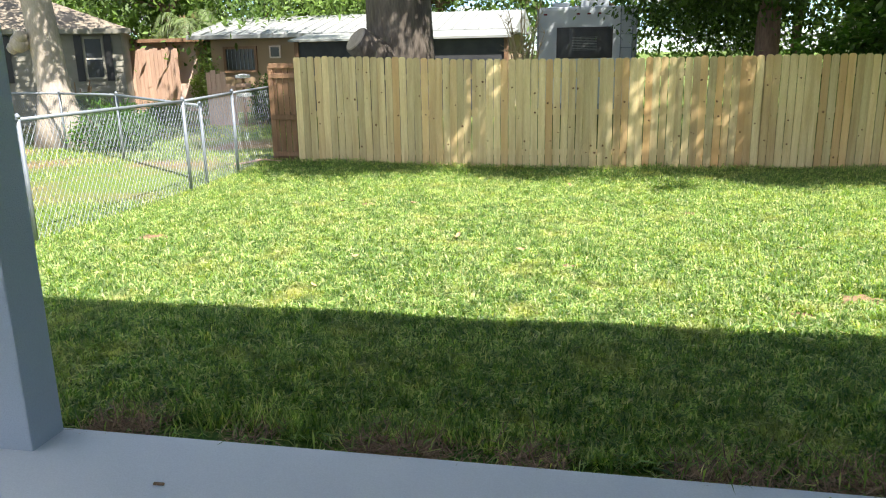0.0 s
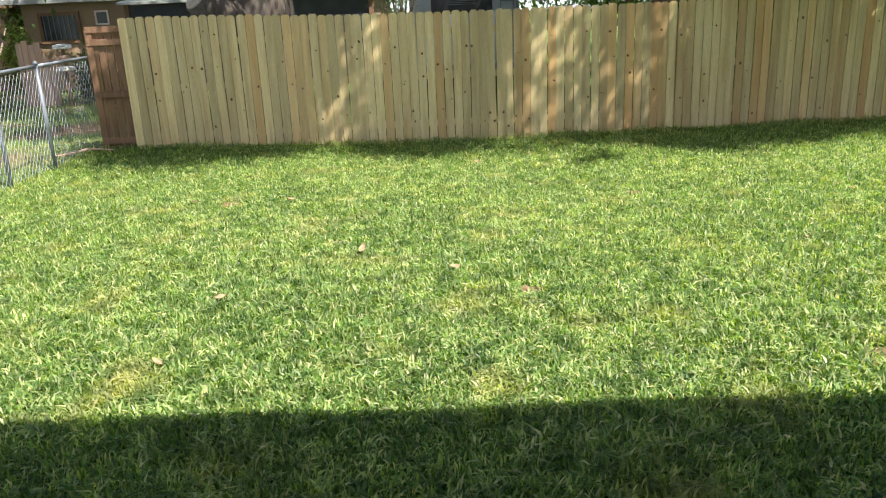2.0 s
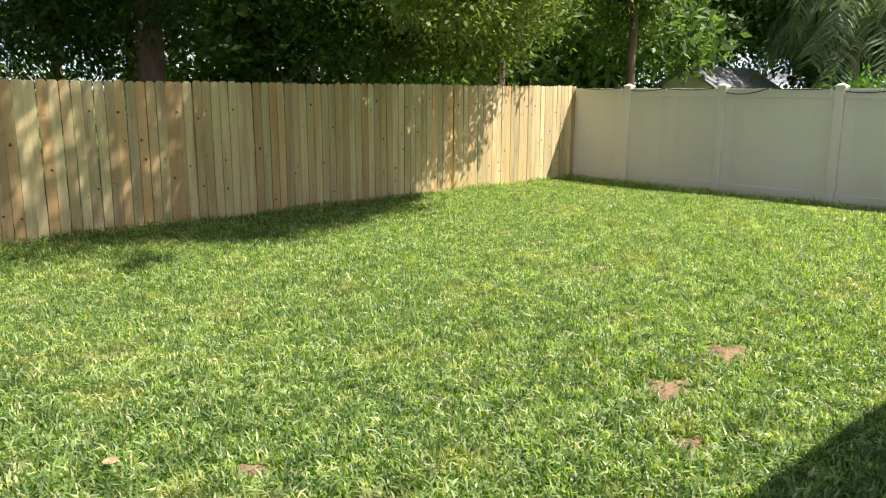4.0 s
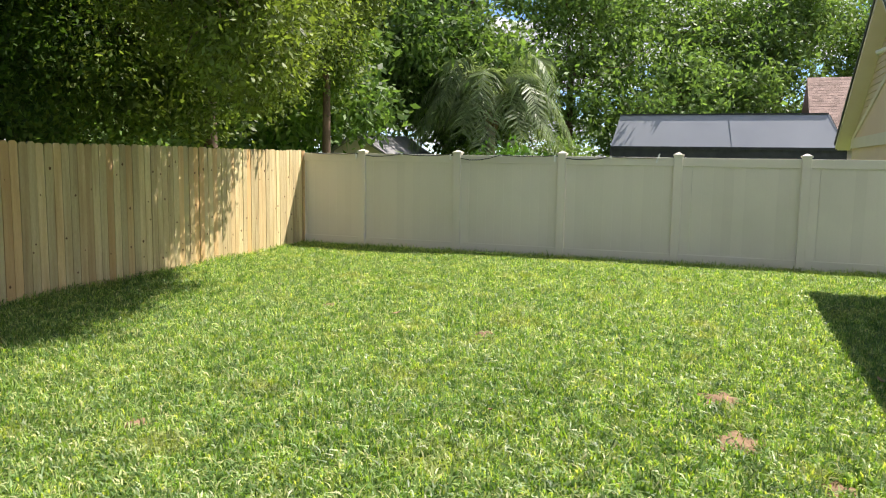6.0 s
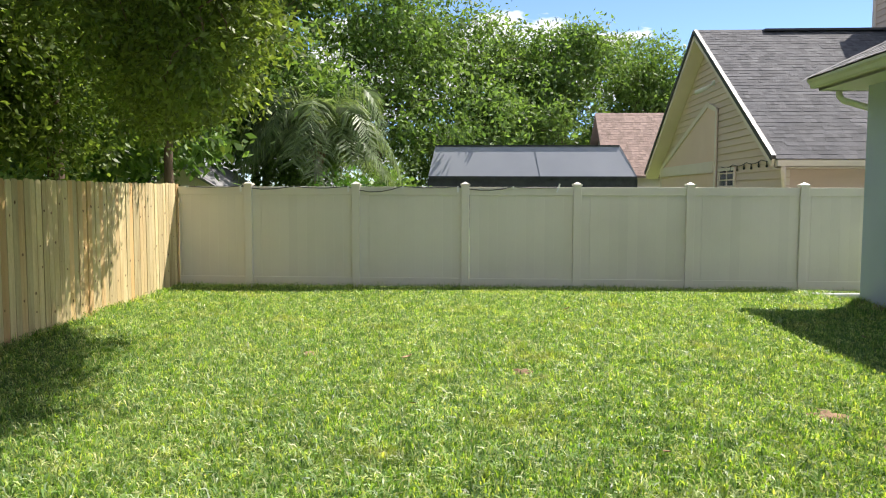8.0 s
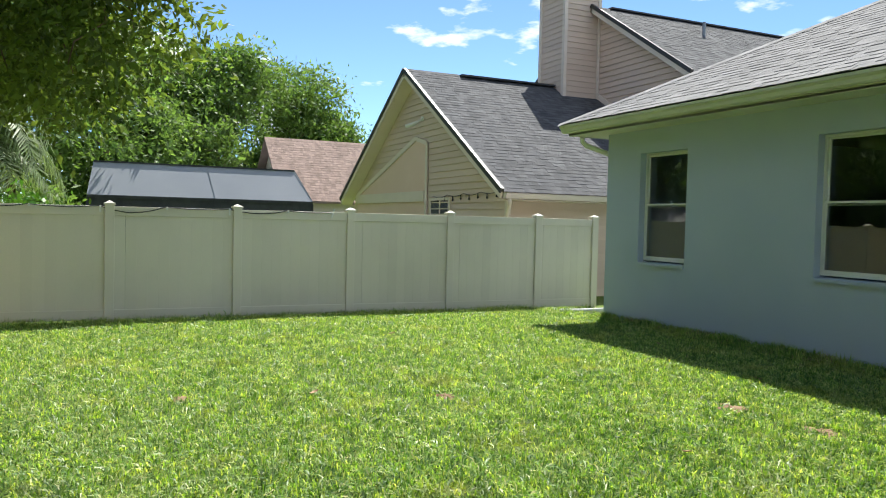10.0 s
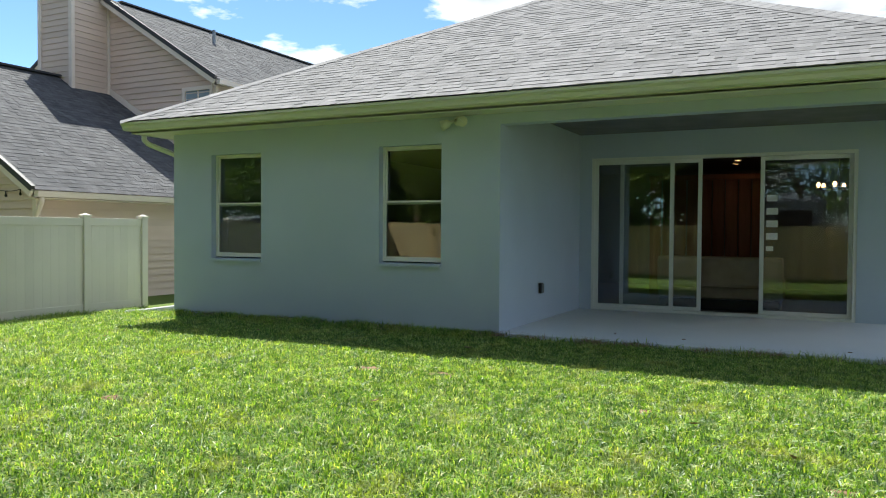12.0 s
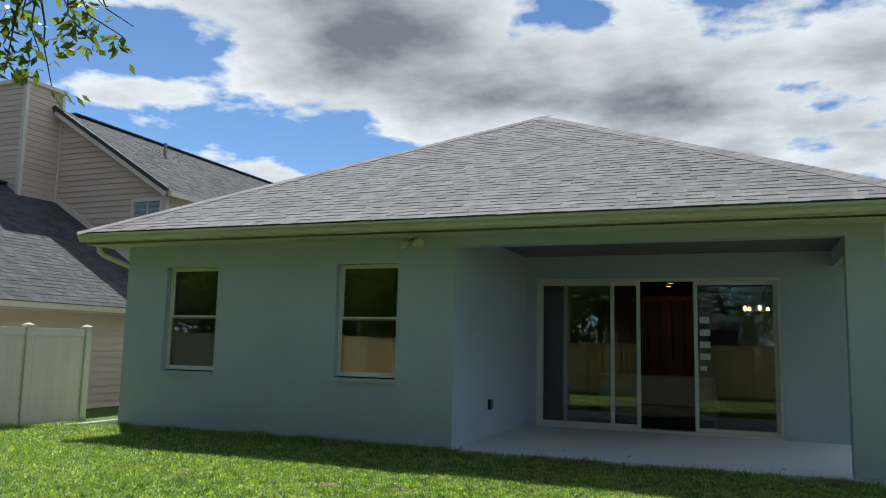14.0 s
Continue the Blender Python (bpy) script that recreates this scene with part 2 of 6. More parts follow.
def lawn_material(name, blade):
    """Grass: greens that wander, with straw-coloured patches."""
    m = bpy.data.materials.new(name)
    m.use_nodes = True
    N, L = m.node_tree.nodes, m.node_tree.links
    bsdf = N["Principled BSDF"]
    geo = N.new("ShaderNodeNewGeometry")

    def noise_of(s, d=4.0):
        n = N.new("ShaderNodeTexNoise")
        n.inputs["Scale"].default_value, n.inputs["Detail"].default_value = s, d
        L.new(geo.outputs["Position"], n.inputs["Vector"])
        return n.outputs["Fac"]

    def ramp(fac, *stops):
        r = N.new("ShaderNodeValToRGB")
        while len(r.color_ramp.elements) < len(stops):
            r.color_ramp.elements.new(0.5)
        for e, (p, c) in zip(r.color_ramp.elements, stops):
            e.position, e.color = p, (*c, 1)
        L.new(fac, r.inputs[0])
        return r.outputs[0]

    def mixed(fac, a, b, blend="MIX"):
        x = N.new("ShaderNodeMixRGB")
        x.blend_type = blend
        for k, v in ((0, fac), (1, a), (2, b)):
            if isinstance(v, float):
                x.inputs[k].default_value = v
            else:
                L.new(v, x.inputs[k])
        return x.outputs[0]

    if blade:
        wide = ramp(noise_of(0.9), (0.30, (0.17, 0.28, 0.085)), (0.52, (0.27, 0.38, 0.11)), (0.72, (0.39, 0.45, 0.17)))
        own = ramp(geo.outputs["Random Per Island"], (0.0, (0.03, 0.075, 0.035)), (0.26, (0.11, 0.23, 0.075)), (0.58, (0.29, 0.42, 0.155)), (0.81, (0.53, 0.58, 0.31)), (0.935, (0.72, 0.66, 0.43)), (1.0, (0.80, 0.70, 0.52)))
        col = mixed(0.72, wide, own)
        dry = ramp(noise_of(1.7, 6.0), (0.55, (0, 0, 0)), (0.72, (0.6, 0.6, 0.6)))
        straw = ramp(noise_of(30.0), (0.3, (0.40, 0.38, 0.15)), (0.7, (0.62, 0.53, 0.27)))
        col = mixed(dry, col, straw)
        col = mixed(1.0, col, ramp(noise_of(7.0, 5.0), (0.36, (0.52, 0.60, 0.52)), (0.60, (1.2, 1.16, 1.15))), "MULTIPLY")
    else:
        col = ramp(noise_of(35.0, 6.0), (0.30, (0.03, 0.07, 0.012)), (0.5, (0.09, 0.15, 0.028)), (0.66, (0.22, 0.24, 0.07)), (0.8, (0.42, 0.34, 0.16)))
        # the yards past the fences are thin grass on sand
        sand = ramp(noise_of(0.55, 6.0), (0.47, (0, 0, 0)), (0.64, (1, 1, 1)))
        thin = ramp(noise_of(14.0), (0.3, (0.13, 0.095, 0.055)), (0.7, (0.24, 0.165, 0.10)))
        sep = N.new("ShaderNodeSeparateXYZ")
        L.new(geo.outputs["Position"], sep.inputs[0])
        west = N.new("ShaderNodeMapRange")
        west.inputs["From Min"].default_value, west.inputs["From Max"].default_value = -5.7, -6.6
        L.new(sep.outputs["X"], west.inputs["Value"])
        both = mixed(1.0, sand, west.outputs[0], "MULTIPLY")
        col = mixed(both, col, thin)
    L.new(col, bsdf.inputs["Base Color"])
    bsdf.inputs["Roughness"].default_value = 0.42 if blade else 0.95
    bsdf.inputs["Specular IOR Level"].default_value = 0.4 if blade else 0.2
    if blade:
        tr = N.new("ShaderNodeBsdfTranslucent")
        warm = N.new("ShaderNodeRGB")
        warm.outputs[0].default_value = (1.22, 1.42, 0.20, 1)
        L.new(mixed(1.0, col, warm.outputs[0], "MULTIPLY"), tr.inputs["Color"])
        ms = N.new("ShaderNodeMixShader")
        ms.inputs[0].default_value = 0.5
        L.new(bsdf.outputs[0], ms.inputs[1]); L.new(tr.outputs[0], ms.inputs[2])
        L.new(ms.outputs[0], N["Material Output"].inputs["Surface"])
    else:
        b = N.new("ShaderNodeBump")
        b.inputs["Strength"].default_value, b.inputs["Distance"].default_value = 0.8, 0.02
        L.new(noise_of(50.0, 6.0), b.inputs["Height"]); L.new(b.outputs[0], bsdf.inputs["Normal"])
    return m


GRASS, TURF = lawn_material("grass_blade", True), lawn_material("turf", False)


# ---- mesh helpers ----
class Shape:
    """Collects vertices and faces of one mesh."""

    def __init__(self):
        self.v, self.f = [], []

    def add(self, verts, faces):
        n = len(self.v)
        self.v += [tuple(p) for p in verts]
        self.f += [tuple(n + i for i in q) for q in faces]
        return self

    def box(self, a, b, m=None):
        (x0, y0, z0), (x1, y1, z1) = a, b
        vs = [Vector(p) for p in ((x0, y0, z0), (x1, y0, z0), (x1, y1, z0), (x0, y1, z0), (x0, y0, z1), (x1, y0, z1), (x1, y1, z1), (x0, y1, z1))]
        if m:
            vs = [m @ p for p in vs]
        return self.add(vs, ((0, 3, 2, 1), (4, 5, 6, 7), (0, 1, 5, 4), (1, 2, 6, 5), (2, 3, 7, 6), (3, 0, 4, 7)))

    def prism(self, outline, way):
        """A flat outline drawn out along way."""
        way, n = Vector(way), len(outline)
        pts = [Vector(p) for p in outline]
        sides = [(i, (i + 1) % n, n + (i + 1) % n, n + i) for i in range(n)]
        return self.add(pts + [p + way for p in pts], [tuple(range(n))[::-1], tuple(range(n, 2 * n))] + sides)

    def tube(self, pts, radii, n=8, cap=True):
        pts = [Vector(p) for p in pts]
        radii = radii if isinstance(radii, (list, tuple)) else [radii] * len(pts)
        rings, base = [], len(self.v)
        side = None
        for i, p in enumerate(pts):
            way = (pts[min(i + 1, len(pts) - 1)] - pts[max(i - 1, 0)]).normalized()
            side = way.orthogonal().normalized() if side is None else (side - way * side.dot(way)).normalized()
            up = way.cross(side)
            for k in range(n):
                a = 2 * math.pi * k / n
                rings.append(p + (side * math.cos(a) + up * math.sin(a)) * radii[i])
        faces = []
        for i in range(len(pts) - 1):
            for k in range(n):
                a, b = i * n + k, i * n + (k + 1) % n
                faces.append((a, b, b + n, a + n))
        if cap:
            faces += [tuple(range(n))[::-1], tuple(range((len(pts) - 1) * n, len(pts) * n))]
        return self.add(rings, faces)

    def lathe(self, centre, profile, n=20, axis="z"):
        c = Vector(centre)
        rings = []
        for r, h in profile:
            for k in range(n):
                a = 2 * math.pi * k / n
                p = (r * math.cos(a), r * math.sin(a), h) if axis == "z" else (r * math.cos(a), h, r * math.sin(a))
                rings.append(c + Vector(p))
        faces = []
        for i in range(len(profile) - 1):
            for k in range(n):
                a, b = i * n + k, i * n + (k + 1) % n
                faces.append((a, b, b + n, a + n))
        faces += [tuple(range(n))[::-1], tuple(range((len(profile) - 1) * n, len(profile) * n))]
        return self.add(rings, faces)

    def mesh(self, name, mat, smooth=False, bevel=0.0):
        me = bpy.data.meshes.new(name)
        me.from_pydata(self.v, [], self.f)
        if bevel or smooth:
            bm = bmesh.new()
            bm.from_mesh(me)
            bmesh.ops.recalc_face_normals(bm, faces=bm.faces)
            if bevel:
                edges = [e for e in bm.edges if len(e.link_faces) == 2 and e.calc_face_angle(0) > 0.6]
                bmesh.ops.bevel(bm, geom=edges, offset=bevel, segments=2, profile=0.6, affect="EDGES", clamp_overlap=True)
            for f in bm.faces:
                f.smooth = smooth
            bm.to_mesh(me)
            bm.free()
        me.materials.append(mat)
        return me


def part(name, shape, mat, parent=None, label="", smooth=False, bevel=0.0):
    """Links a shape as one mesh object, under a thing or a part."""
    ob = new(name, shape.mesh(name, mat, smooth, bevel))
    under(ob, parent)
    if label:
        tagged(ob, label)
    return ob


def under(ob, parent):
    """Makes ob, built in world places, a child of parent."""
    if parent is not None:
        ob.parent = parent
        if parent.type == "EMPTY":
            ob.matrix_parent_inverse = Matrix.Translation(parent.location).inverted()
    return ob


def thing(name, label, category, at=(0, 0, 0), group="", kind=""):
    e = new(name)
    e.empty_display_size = 0.1
    e.location = at
    return tagged(e, label, category, group, kind)


def piece(name, me, m, parent):
    ob = under(new(name, me), parent)
    ob.matrix_basis = m
    return ob


def facets(name, verts, sides, mat):
    """A mesh of loose polygons with the same number of sides, from one array of corners."""
    me = bpy.data.meshes.new(name)
    n = len(verts)
    me.vertices.add(n)
    me.vertices.foreach_set("co", np.ascontiguousarray(verts, dtype=np.float32).ravel())
    me.loops.add(n)
    me.loops.foreach_set("vertex_index", np.arange(n, dtype=np.int32))
    me.polygons.add(n // sides)
    me.polygons.foreach_set("loop_start", np.arange(0, n, sides, dtype=np.int32))
    me.update(calc_edges=True)
    me.materials.append(mat)
    return me


def ss(a, b, v):
    t = np.clip((v - a) / (b - a), 0, 1)
    return t * t * (3 - 2 * t)


def ground_z(x, y):
    x, y = np.asarray(x, float), np.asarray(y, float)
    fall = np.maximum(np.maximum(ss(5.2, 11.5, y), ss(7.6, 9.6, x)), 0.8 * ss(-4.2, -6.4, x))
    return -0.02 - 0.155 * fall + 0.006 * np.sin(1.7 * x + 0.6 * y) * np.sin(1.3 * y) + 0.10 * ss(-1.2, -5.2, x) * ss(9.5, 12.0, y) * (1 - ss(13.0, 15.0, y))


def gz(x, y):
    return float(ground_z(x, y))


# ---- ground ----
def build_ground():
    def lines(lo, hi, step):
        inner = list(np.arange(lo, hi + step / 2, step))
        far = [3, 8, 16, 30, 60, 120, 250, 500]
        return [lo - f for f in far[::-1]] + inner + [hi + f for f in far]

    xs, ys = lines(-16, 14, 0.5), lines(-6, 20, 0.5)
    s = Shape()
    for y in ys:
        for x in xs:
            s.v.append((x, y, gz(x, y)))
    w = len(xs)
    s.f = [(j * w + i, j * w + i + 1, (j + 1) * w + i + 1, (j + 1) * w + i) for j in range(len(ys) - 1) for i in range(w - 1)]
    g = part("ground", s, TURF, smooth=True)
    tagged(g, "patchy lawn ground running out under the yards", "ground", kind="structure")


build_ground()
BARE = [(1.38, 5.42, 0.17), (2.10, 5.50, 0.16), (0.9, 5.0, 0.12), (-0.6, 6.0, 0.09), (3.4, 7.4, 0.10), (-3.1, 8.8, 0.10), (-4.6, 6.6, 0.15), (4.3, 9.4, 0.09), (0.6, 8.6, 0.08), (-1.9, 7.2, 0.08)]


def fence_y(x):
    return 12.86 - 0.050 * (9.68 - x)


def build_grass():
    rng = np.random.default_rng(7)
    n = 400000
    x, y = rng.uniform(-6.3, 9.6, n), rng.uniform(2.83, 12.9, n)
    keep = (y < fence_y(x) + 0.06)
    keep &= ~((x > 7.46) & (y < 2.95) & (x < 7.5))
    for bx, by, br in BARE:
        wob = br * (1 + 0.35 * np.sin(5 * np.arctan2(y - by, x - bx) + bx))
        keep &= ~((np.hypot(x - bx, (y - by) * 1.3) < wob) & (rng.random(n) < 0.8))
    west = np.clip((-5.2 - x) / 1.0, 0, 1)
    keep &= rng.random(n) > west * 0.75
    keep &= ~((y < 3.0) & (rng.random(n) < 0.55))
    x, y = x[keep], y[keep]
    # thicker where the walk passes near the ground
    m = 270000
    x2, y2 = rng.normal(-0.4, 2.6, m), 2.85 + np.abs(rng.normal(1.6, 3.0, m))
    ok = (x2 > -5.4) & (x2 < 9.5) & (y2 < fence_y(x2) - 0.1)
    x, y = np.concatenate([x, x2[ok]]), np.concatenate([y, y2[ok]])
    n = len(x)
    keep = np.ones(n, bool)
    for bx, by, br in BARE:
        wob = br * (1 + 0.35 * np.sin(5 * np.arctan2(y - by, x - bx) + bx))
        keep &= ~((np.hypot(x - bx, (y - by) * 1.3) < wob) & (rng.random(n) < 0.9))
    thin = np.sin(2.3 * x + np.sin(1.9 * y)) * np.sin(2.9 * y + 1.7 * np.sin(1.3 * x))
    keep &= rng.random(n) > 0.45 * np.clip(thin, 0, 1)
    keep &= ~((y < 3.0 + 0.05 * np.sin(5 * x)) & (x < 1.9) & (rng.random(n) < 0.9))
    x, y = x[keep], y[keep]
    n = len(x)
    z = ground_z(x, y)
    tuft = 0.75 + 0.5 * np.sin(3.1 * x + 1.3 * np.sin(2.3 * y)) * np.sin(2.7 * y + 0.8 * x)
    h = rng.uniform(0.028, 0.074, n) * (0.72 + 0.5 * tuft)
    edge = (y > fence_y(x) - 0.22) | (x > 9.42) | ((y < 3.15) & (x > 1.9)) | (y < 2.98)
    h = np.where(edge, h * rng.uniform(1.0, 2.0, n), h)
    wdt = rng.uniform(0.0026, 0.0058, n)
    a, lean = rng.uniform(0, 2 * np.pi, n), rng.uniform(0.15, 1.45, n)
    dx, dy = np.cos(a), np.sin(a)
    root = np.stack([x, y, z - 0.004], 1)
    side = np.stack([-dy * wdt, dx * wdt, rng.uniform(-0.6, 0.6, n) * wdt], 1)
    mid = root + np.stack([dx * h * lean * 0.45, dy * h * lean * 0.45, h * (0.66 - 0.10 * lean)], 1)
    tip = root + np.stack([dx * h * lean, dy * h * lean, h * (1.0 - 0.36 * lean)], 1)
    # a blade is one folded facet: root, two shoulders and the tip
    verts = np.stack([root, mid + side, tip, mid - side], 1)
    me = bpy.data.meshes.new("grass")
    me.vertices.add(4 * n)
    me.vertices.foreach_set("co", verts.astype(np.float32).ravel())
    me.loops.add(4 * n)
    me.loops.foreach_set("vertex_index", np.arange(4 * n, dtype=np.int32))
    me.polygons.add(n)
    me.polygons.foreach_set("loop_start", np.arange(0, 4 * n, 4, dtype=np.int32))
    me.update(calc_edges=True)
    me.materials.append(GRASS)
    tagged(new("grass", me), "short coarse green lawn grass with straw patches", "grass", kind="stuff")


build_grass()


def build_bare_patches():
    for k, (bx, by, br) in enumerate(BARE):
        t = thing("bare_patch", "bare sandy patch with dead thatch in the lawn", "soil", (bx, by, gz(bx, by)), kind="structure")
        s, n = Shape(), 22
        pts = []
        for i in range(n):
            a = 2 * math.pi * i / n
            q = br * (1 + 0.35 * math.sin(5 * a + bx) + 0.12 * math.sin(11 * a + k))
            x, y = bx + q * math.cos(a), by + q * math.sin(a) / 1.3
            pts.append((x, y, gz(x, y) - 0.004))
        ring = [(bx + (p[0] - bx) * 0.6, by + (p[1] - by) * 0.6, gz(bx, by) + 0.016 + 0.006 * math.sin(3 * i + k)) for i, p in enumerate(pts)]
        s.add(pts + ring + [(bx, by, gz(bx, by) + 0.02)], [(i, (i + 1) % n, n + (i + 1) % n, n + i) for i in range(n)] + [(n + i, n + (i + 1) % n, 2 * n) for i in range(n)])
        part("soil", s, SOIL, t, smooth=True)


build_bare_patches()


def build_edge_litter():
    """Dead grass and mulch along the slab and the house wall."""
    rng = np.random.default_rng(11)
    n = 26000
    x = rng.uniform(-2.7, 7.4, n)
    y = 2.84 + np.abs(rng.normal(0, 0.13, n))
    clump = np.sin(4.1 * x) + np.sin(9.7 * x + 1) + rng.normal(0, 0.6, n)
    x, y = x[clump > 0.35], y[clump > 0.35]
    n = len(x)
    z = ground_z(x, y) + rng.uniform(0.0, 0.045, n)
    a, l, w = rng.uniform(0, 6.28, n), rng.uniform(0.04, 0.12, n), rng.uniform(0.002, 0.0045, n)
    up = rng.uniform(-0.1, 0.75, n)
    d = np.stack([np.cos(a), np.sin(a), up], 1) * l[:, None]
    s = np.stack([-np.sin(a) * w, np.cos(a) * w, 0 * w], 1)
    root = np.stack([x, y, z], 1)
    me = facets("straw", np.stack([root - s, root + s, root + d], 1).reshape(-1, 3), 3, STRAW)
    tagged(new("dead_grass", me), "dead brown grass along the slab edge", "dead grass", kind="stuff")


STRAW = material("dead_straw", (0.22, 0.13, 0.07), (0.42, 0.29, 0.17), 0.9, 40, 0, 60, 0.3, island=0.5)
build_edge_litter()


def build_wall_tufts():
    """Ragged taller tufts along the foot of the house and fences."""
    rng = np.random.default_rng(19)
    n = 26000
    x, y = rng.uniform(-2.6, 7.4, n), 2.84 + np.abs(rng.normal(0.05, 0.12, n))
    x = np.concatenate([x, rng.uniform(9.3, 9.6, 5000)])
    y = np.concatenate([y, rng.uniform(1.5, 12.6, 5000)])
    n = len(x)
    clump = np.sin(3.3 * x + 2 * np.sin(2.1 * x)) + np.sin(7.7 * x + 3.1 * y) + rng.normal(0, 0.5, n)
    keep = (clump > -0.2) & ~((x < 1.9) & (y < 3.0))
    x, y, clump = x[keep], y[keep], clump[keep]
    n = len(x)
    a, w = rng.uniform(0, 6.28, n), rng.uniform(0.003, 0.006, n)
    h = rng.uniform(0.05, 0.12, n) * (0.8 + 0.25 * np.clip(clump, 0, 2))
    root = np.stack([x, y, ground_z(x, y) - 0.004], 1)
    sd = np.stack([-np.sin(a) * w, np.cos(a) * w, 0 * w], 1)
    tip = root + np.stack([np.cos(a) * h * 0.6, np.sin(a) * h * 0.6, h], 1)
    me = facets("tufts", np.stack([root - sd, root + sd, tip], 1).reshape(-1, 3), 3, GRASS)
    tagged(new("grass_tufts", me), "ragged grass tufts along the wall foot", "grass", kind="stuff")


build_wall_tufts()


# ---- the house with the patio ----
WX0, WX1, WY = 1.88, 7.45, 2.80      # rear wall from the patio to the corner
COLX0, COLX1 = -3.12, -2.73
BACK_Y = -0.70                        # rear wall inside the patio
SLAB_Z = 0.04
TOP_Z = 2.80


def build_house_structure():
    s = Shape().box((COLX0 - 0.0, BACK_Y, -0.25), (WX0, WY + 0.02, SLAB_Z))
    tagged(part("patio_slab", s, CONCRETE, bevel=0.012), "pale painted concrete patio slab", "patio", kind="structure")

    holes = [(5.70, 6.67), (2.71, 3.66)]
    z0, z1 = 0.88, 2.46
    s = Shape()
    y0 = WY - 0.22
    cuts = [WX0, *holes[1], *holes[0], WX1]
    for i in range(0, 6, 2):
        s.box((cuts[i], y0, -0.3), (cuts[i + 1], WY, TOP_Z + 0.16))
    for a, b in holes:
        s.box((a, y0, -0.3), (b, WY, z0))
        s.box((a, y0, z1), (b, WY, TOP_Z + 0.16))
    tagged(part("wall_rear", s, STUCCO), "blue-grey stucco rear wall of the house", "wall", kind="structure")
    s = Shape().box((WX1 - 0.22, -14.0, -0.3), (WX1, y0, TOP_Z + 0.16))
    tagged(part("wall_east", s, STUCCO), "blue-grey stucco side wall", "wall", kind="structure")
    s = Shape().box((WX0, BACK_Y, -0.3), (WX0 + 0.2, y0, 3.1))
    tagged(part("wall_patio_side", s, STUCCO), "blue-grey stucco wall beside the patio", "wall", kind="structure")
    # rear wall inside the patio, with the sliding door's opening
    d0, d1, dz = -2.20, 1.68, 2.53
    ring = [(COLX0, -0.3), (d0, -0.3), (d0, dz), (d1, dz), (d1, -0.3), (WX0, -0.3), (WX0, 3.1), (COLX0, 3.1)]
    s = Shape().prism([(x, BACK_Y - 0.2, z) for x, z in ring], (0, 0.2, 0))
    tagged(part("wall_patio_back", s, STUCCO), "blue-grey stucco wall round the sliding door", "wall", kind="structure")
    s = Shape().box((COLX0, -14.0, -0.3), (COLX0 + 0.2, BACK_Y - 0.2, 3.1))
    tagged(part("wall_west", s, STUCCO), "blue-grey stucco side wall", "wall", kind="structure")
    s = Shape().box((COLX0, -14.2, -0.3), (WX1, -14.0, 3.1))
    tagged(part("wall_front", s, STUCCO), "blue-grey stucco front wall", "wall", kind="structure")
    s = Shape().box((COLX0, WY - 0.2, -0.3), (COLX1, WY, 2.67))
    tagged(part("patio_column", s, STUCCO, bevel=0.008), "square blue-grey stucco column at the patio corner", "column", kind="structure")
    s = Shape().box((COLX0, WY - 0.2, 2.67), (WX0, WY, TOP_Z + 0.16)).box((COLX0, BACK_Y, 2.67), (COLX0 + 0.2, WY - 0.2, TOP_Z + 0.16))
    tagged(part("patio_beam", s, STUCCO), "blue-grey stucco beam over the patio opening", "beam", kind="structure")
    s = Shape().box((COLX0 + 0.2, BACK_Y, 3.08), (WX0, WY - 0.2, 3.14))
    tagged(part("ceiling_patio", s, STUCCO), "blue-grey patio ceiling", "ceiling", kind="structure")


build_house_structure()
EX0, EX1, EY, EZ = -3.70, 8.00, 3.36, 2.97     # eave corners
RX, RY, RZ = 2.06, -2.55, 6.02                 # top of the hip


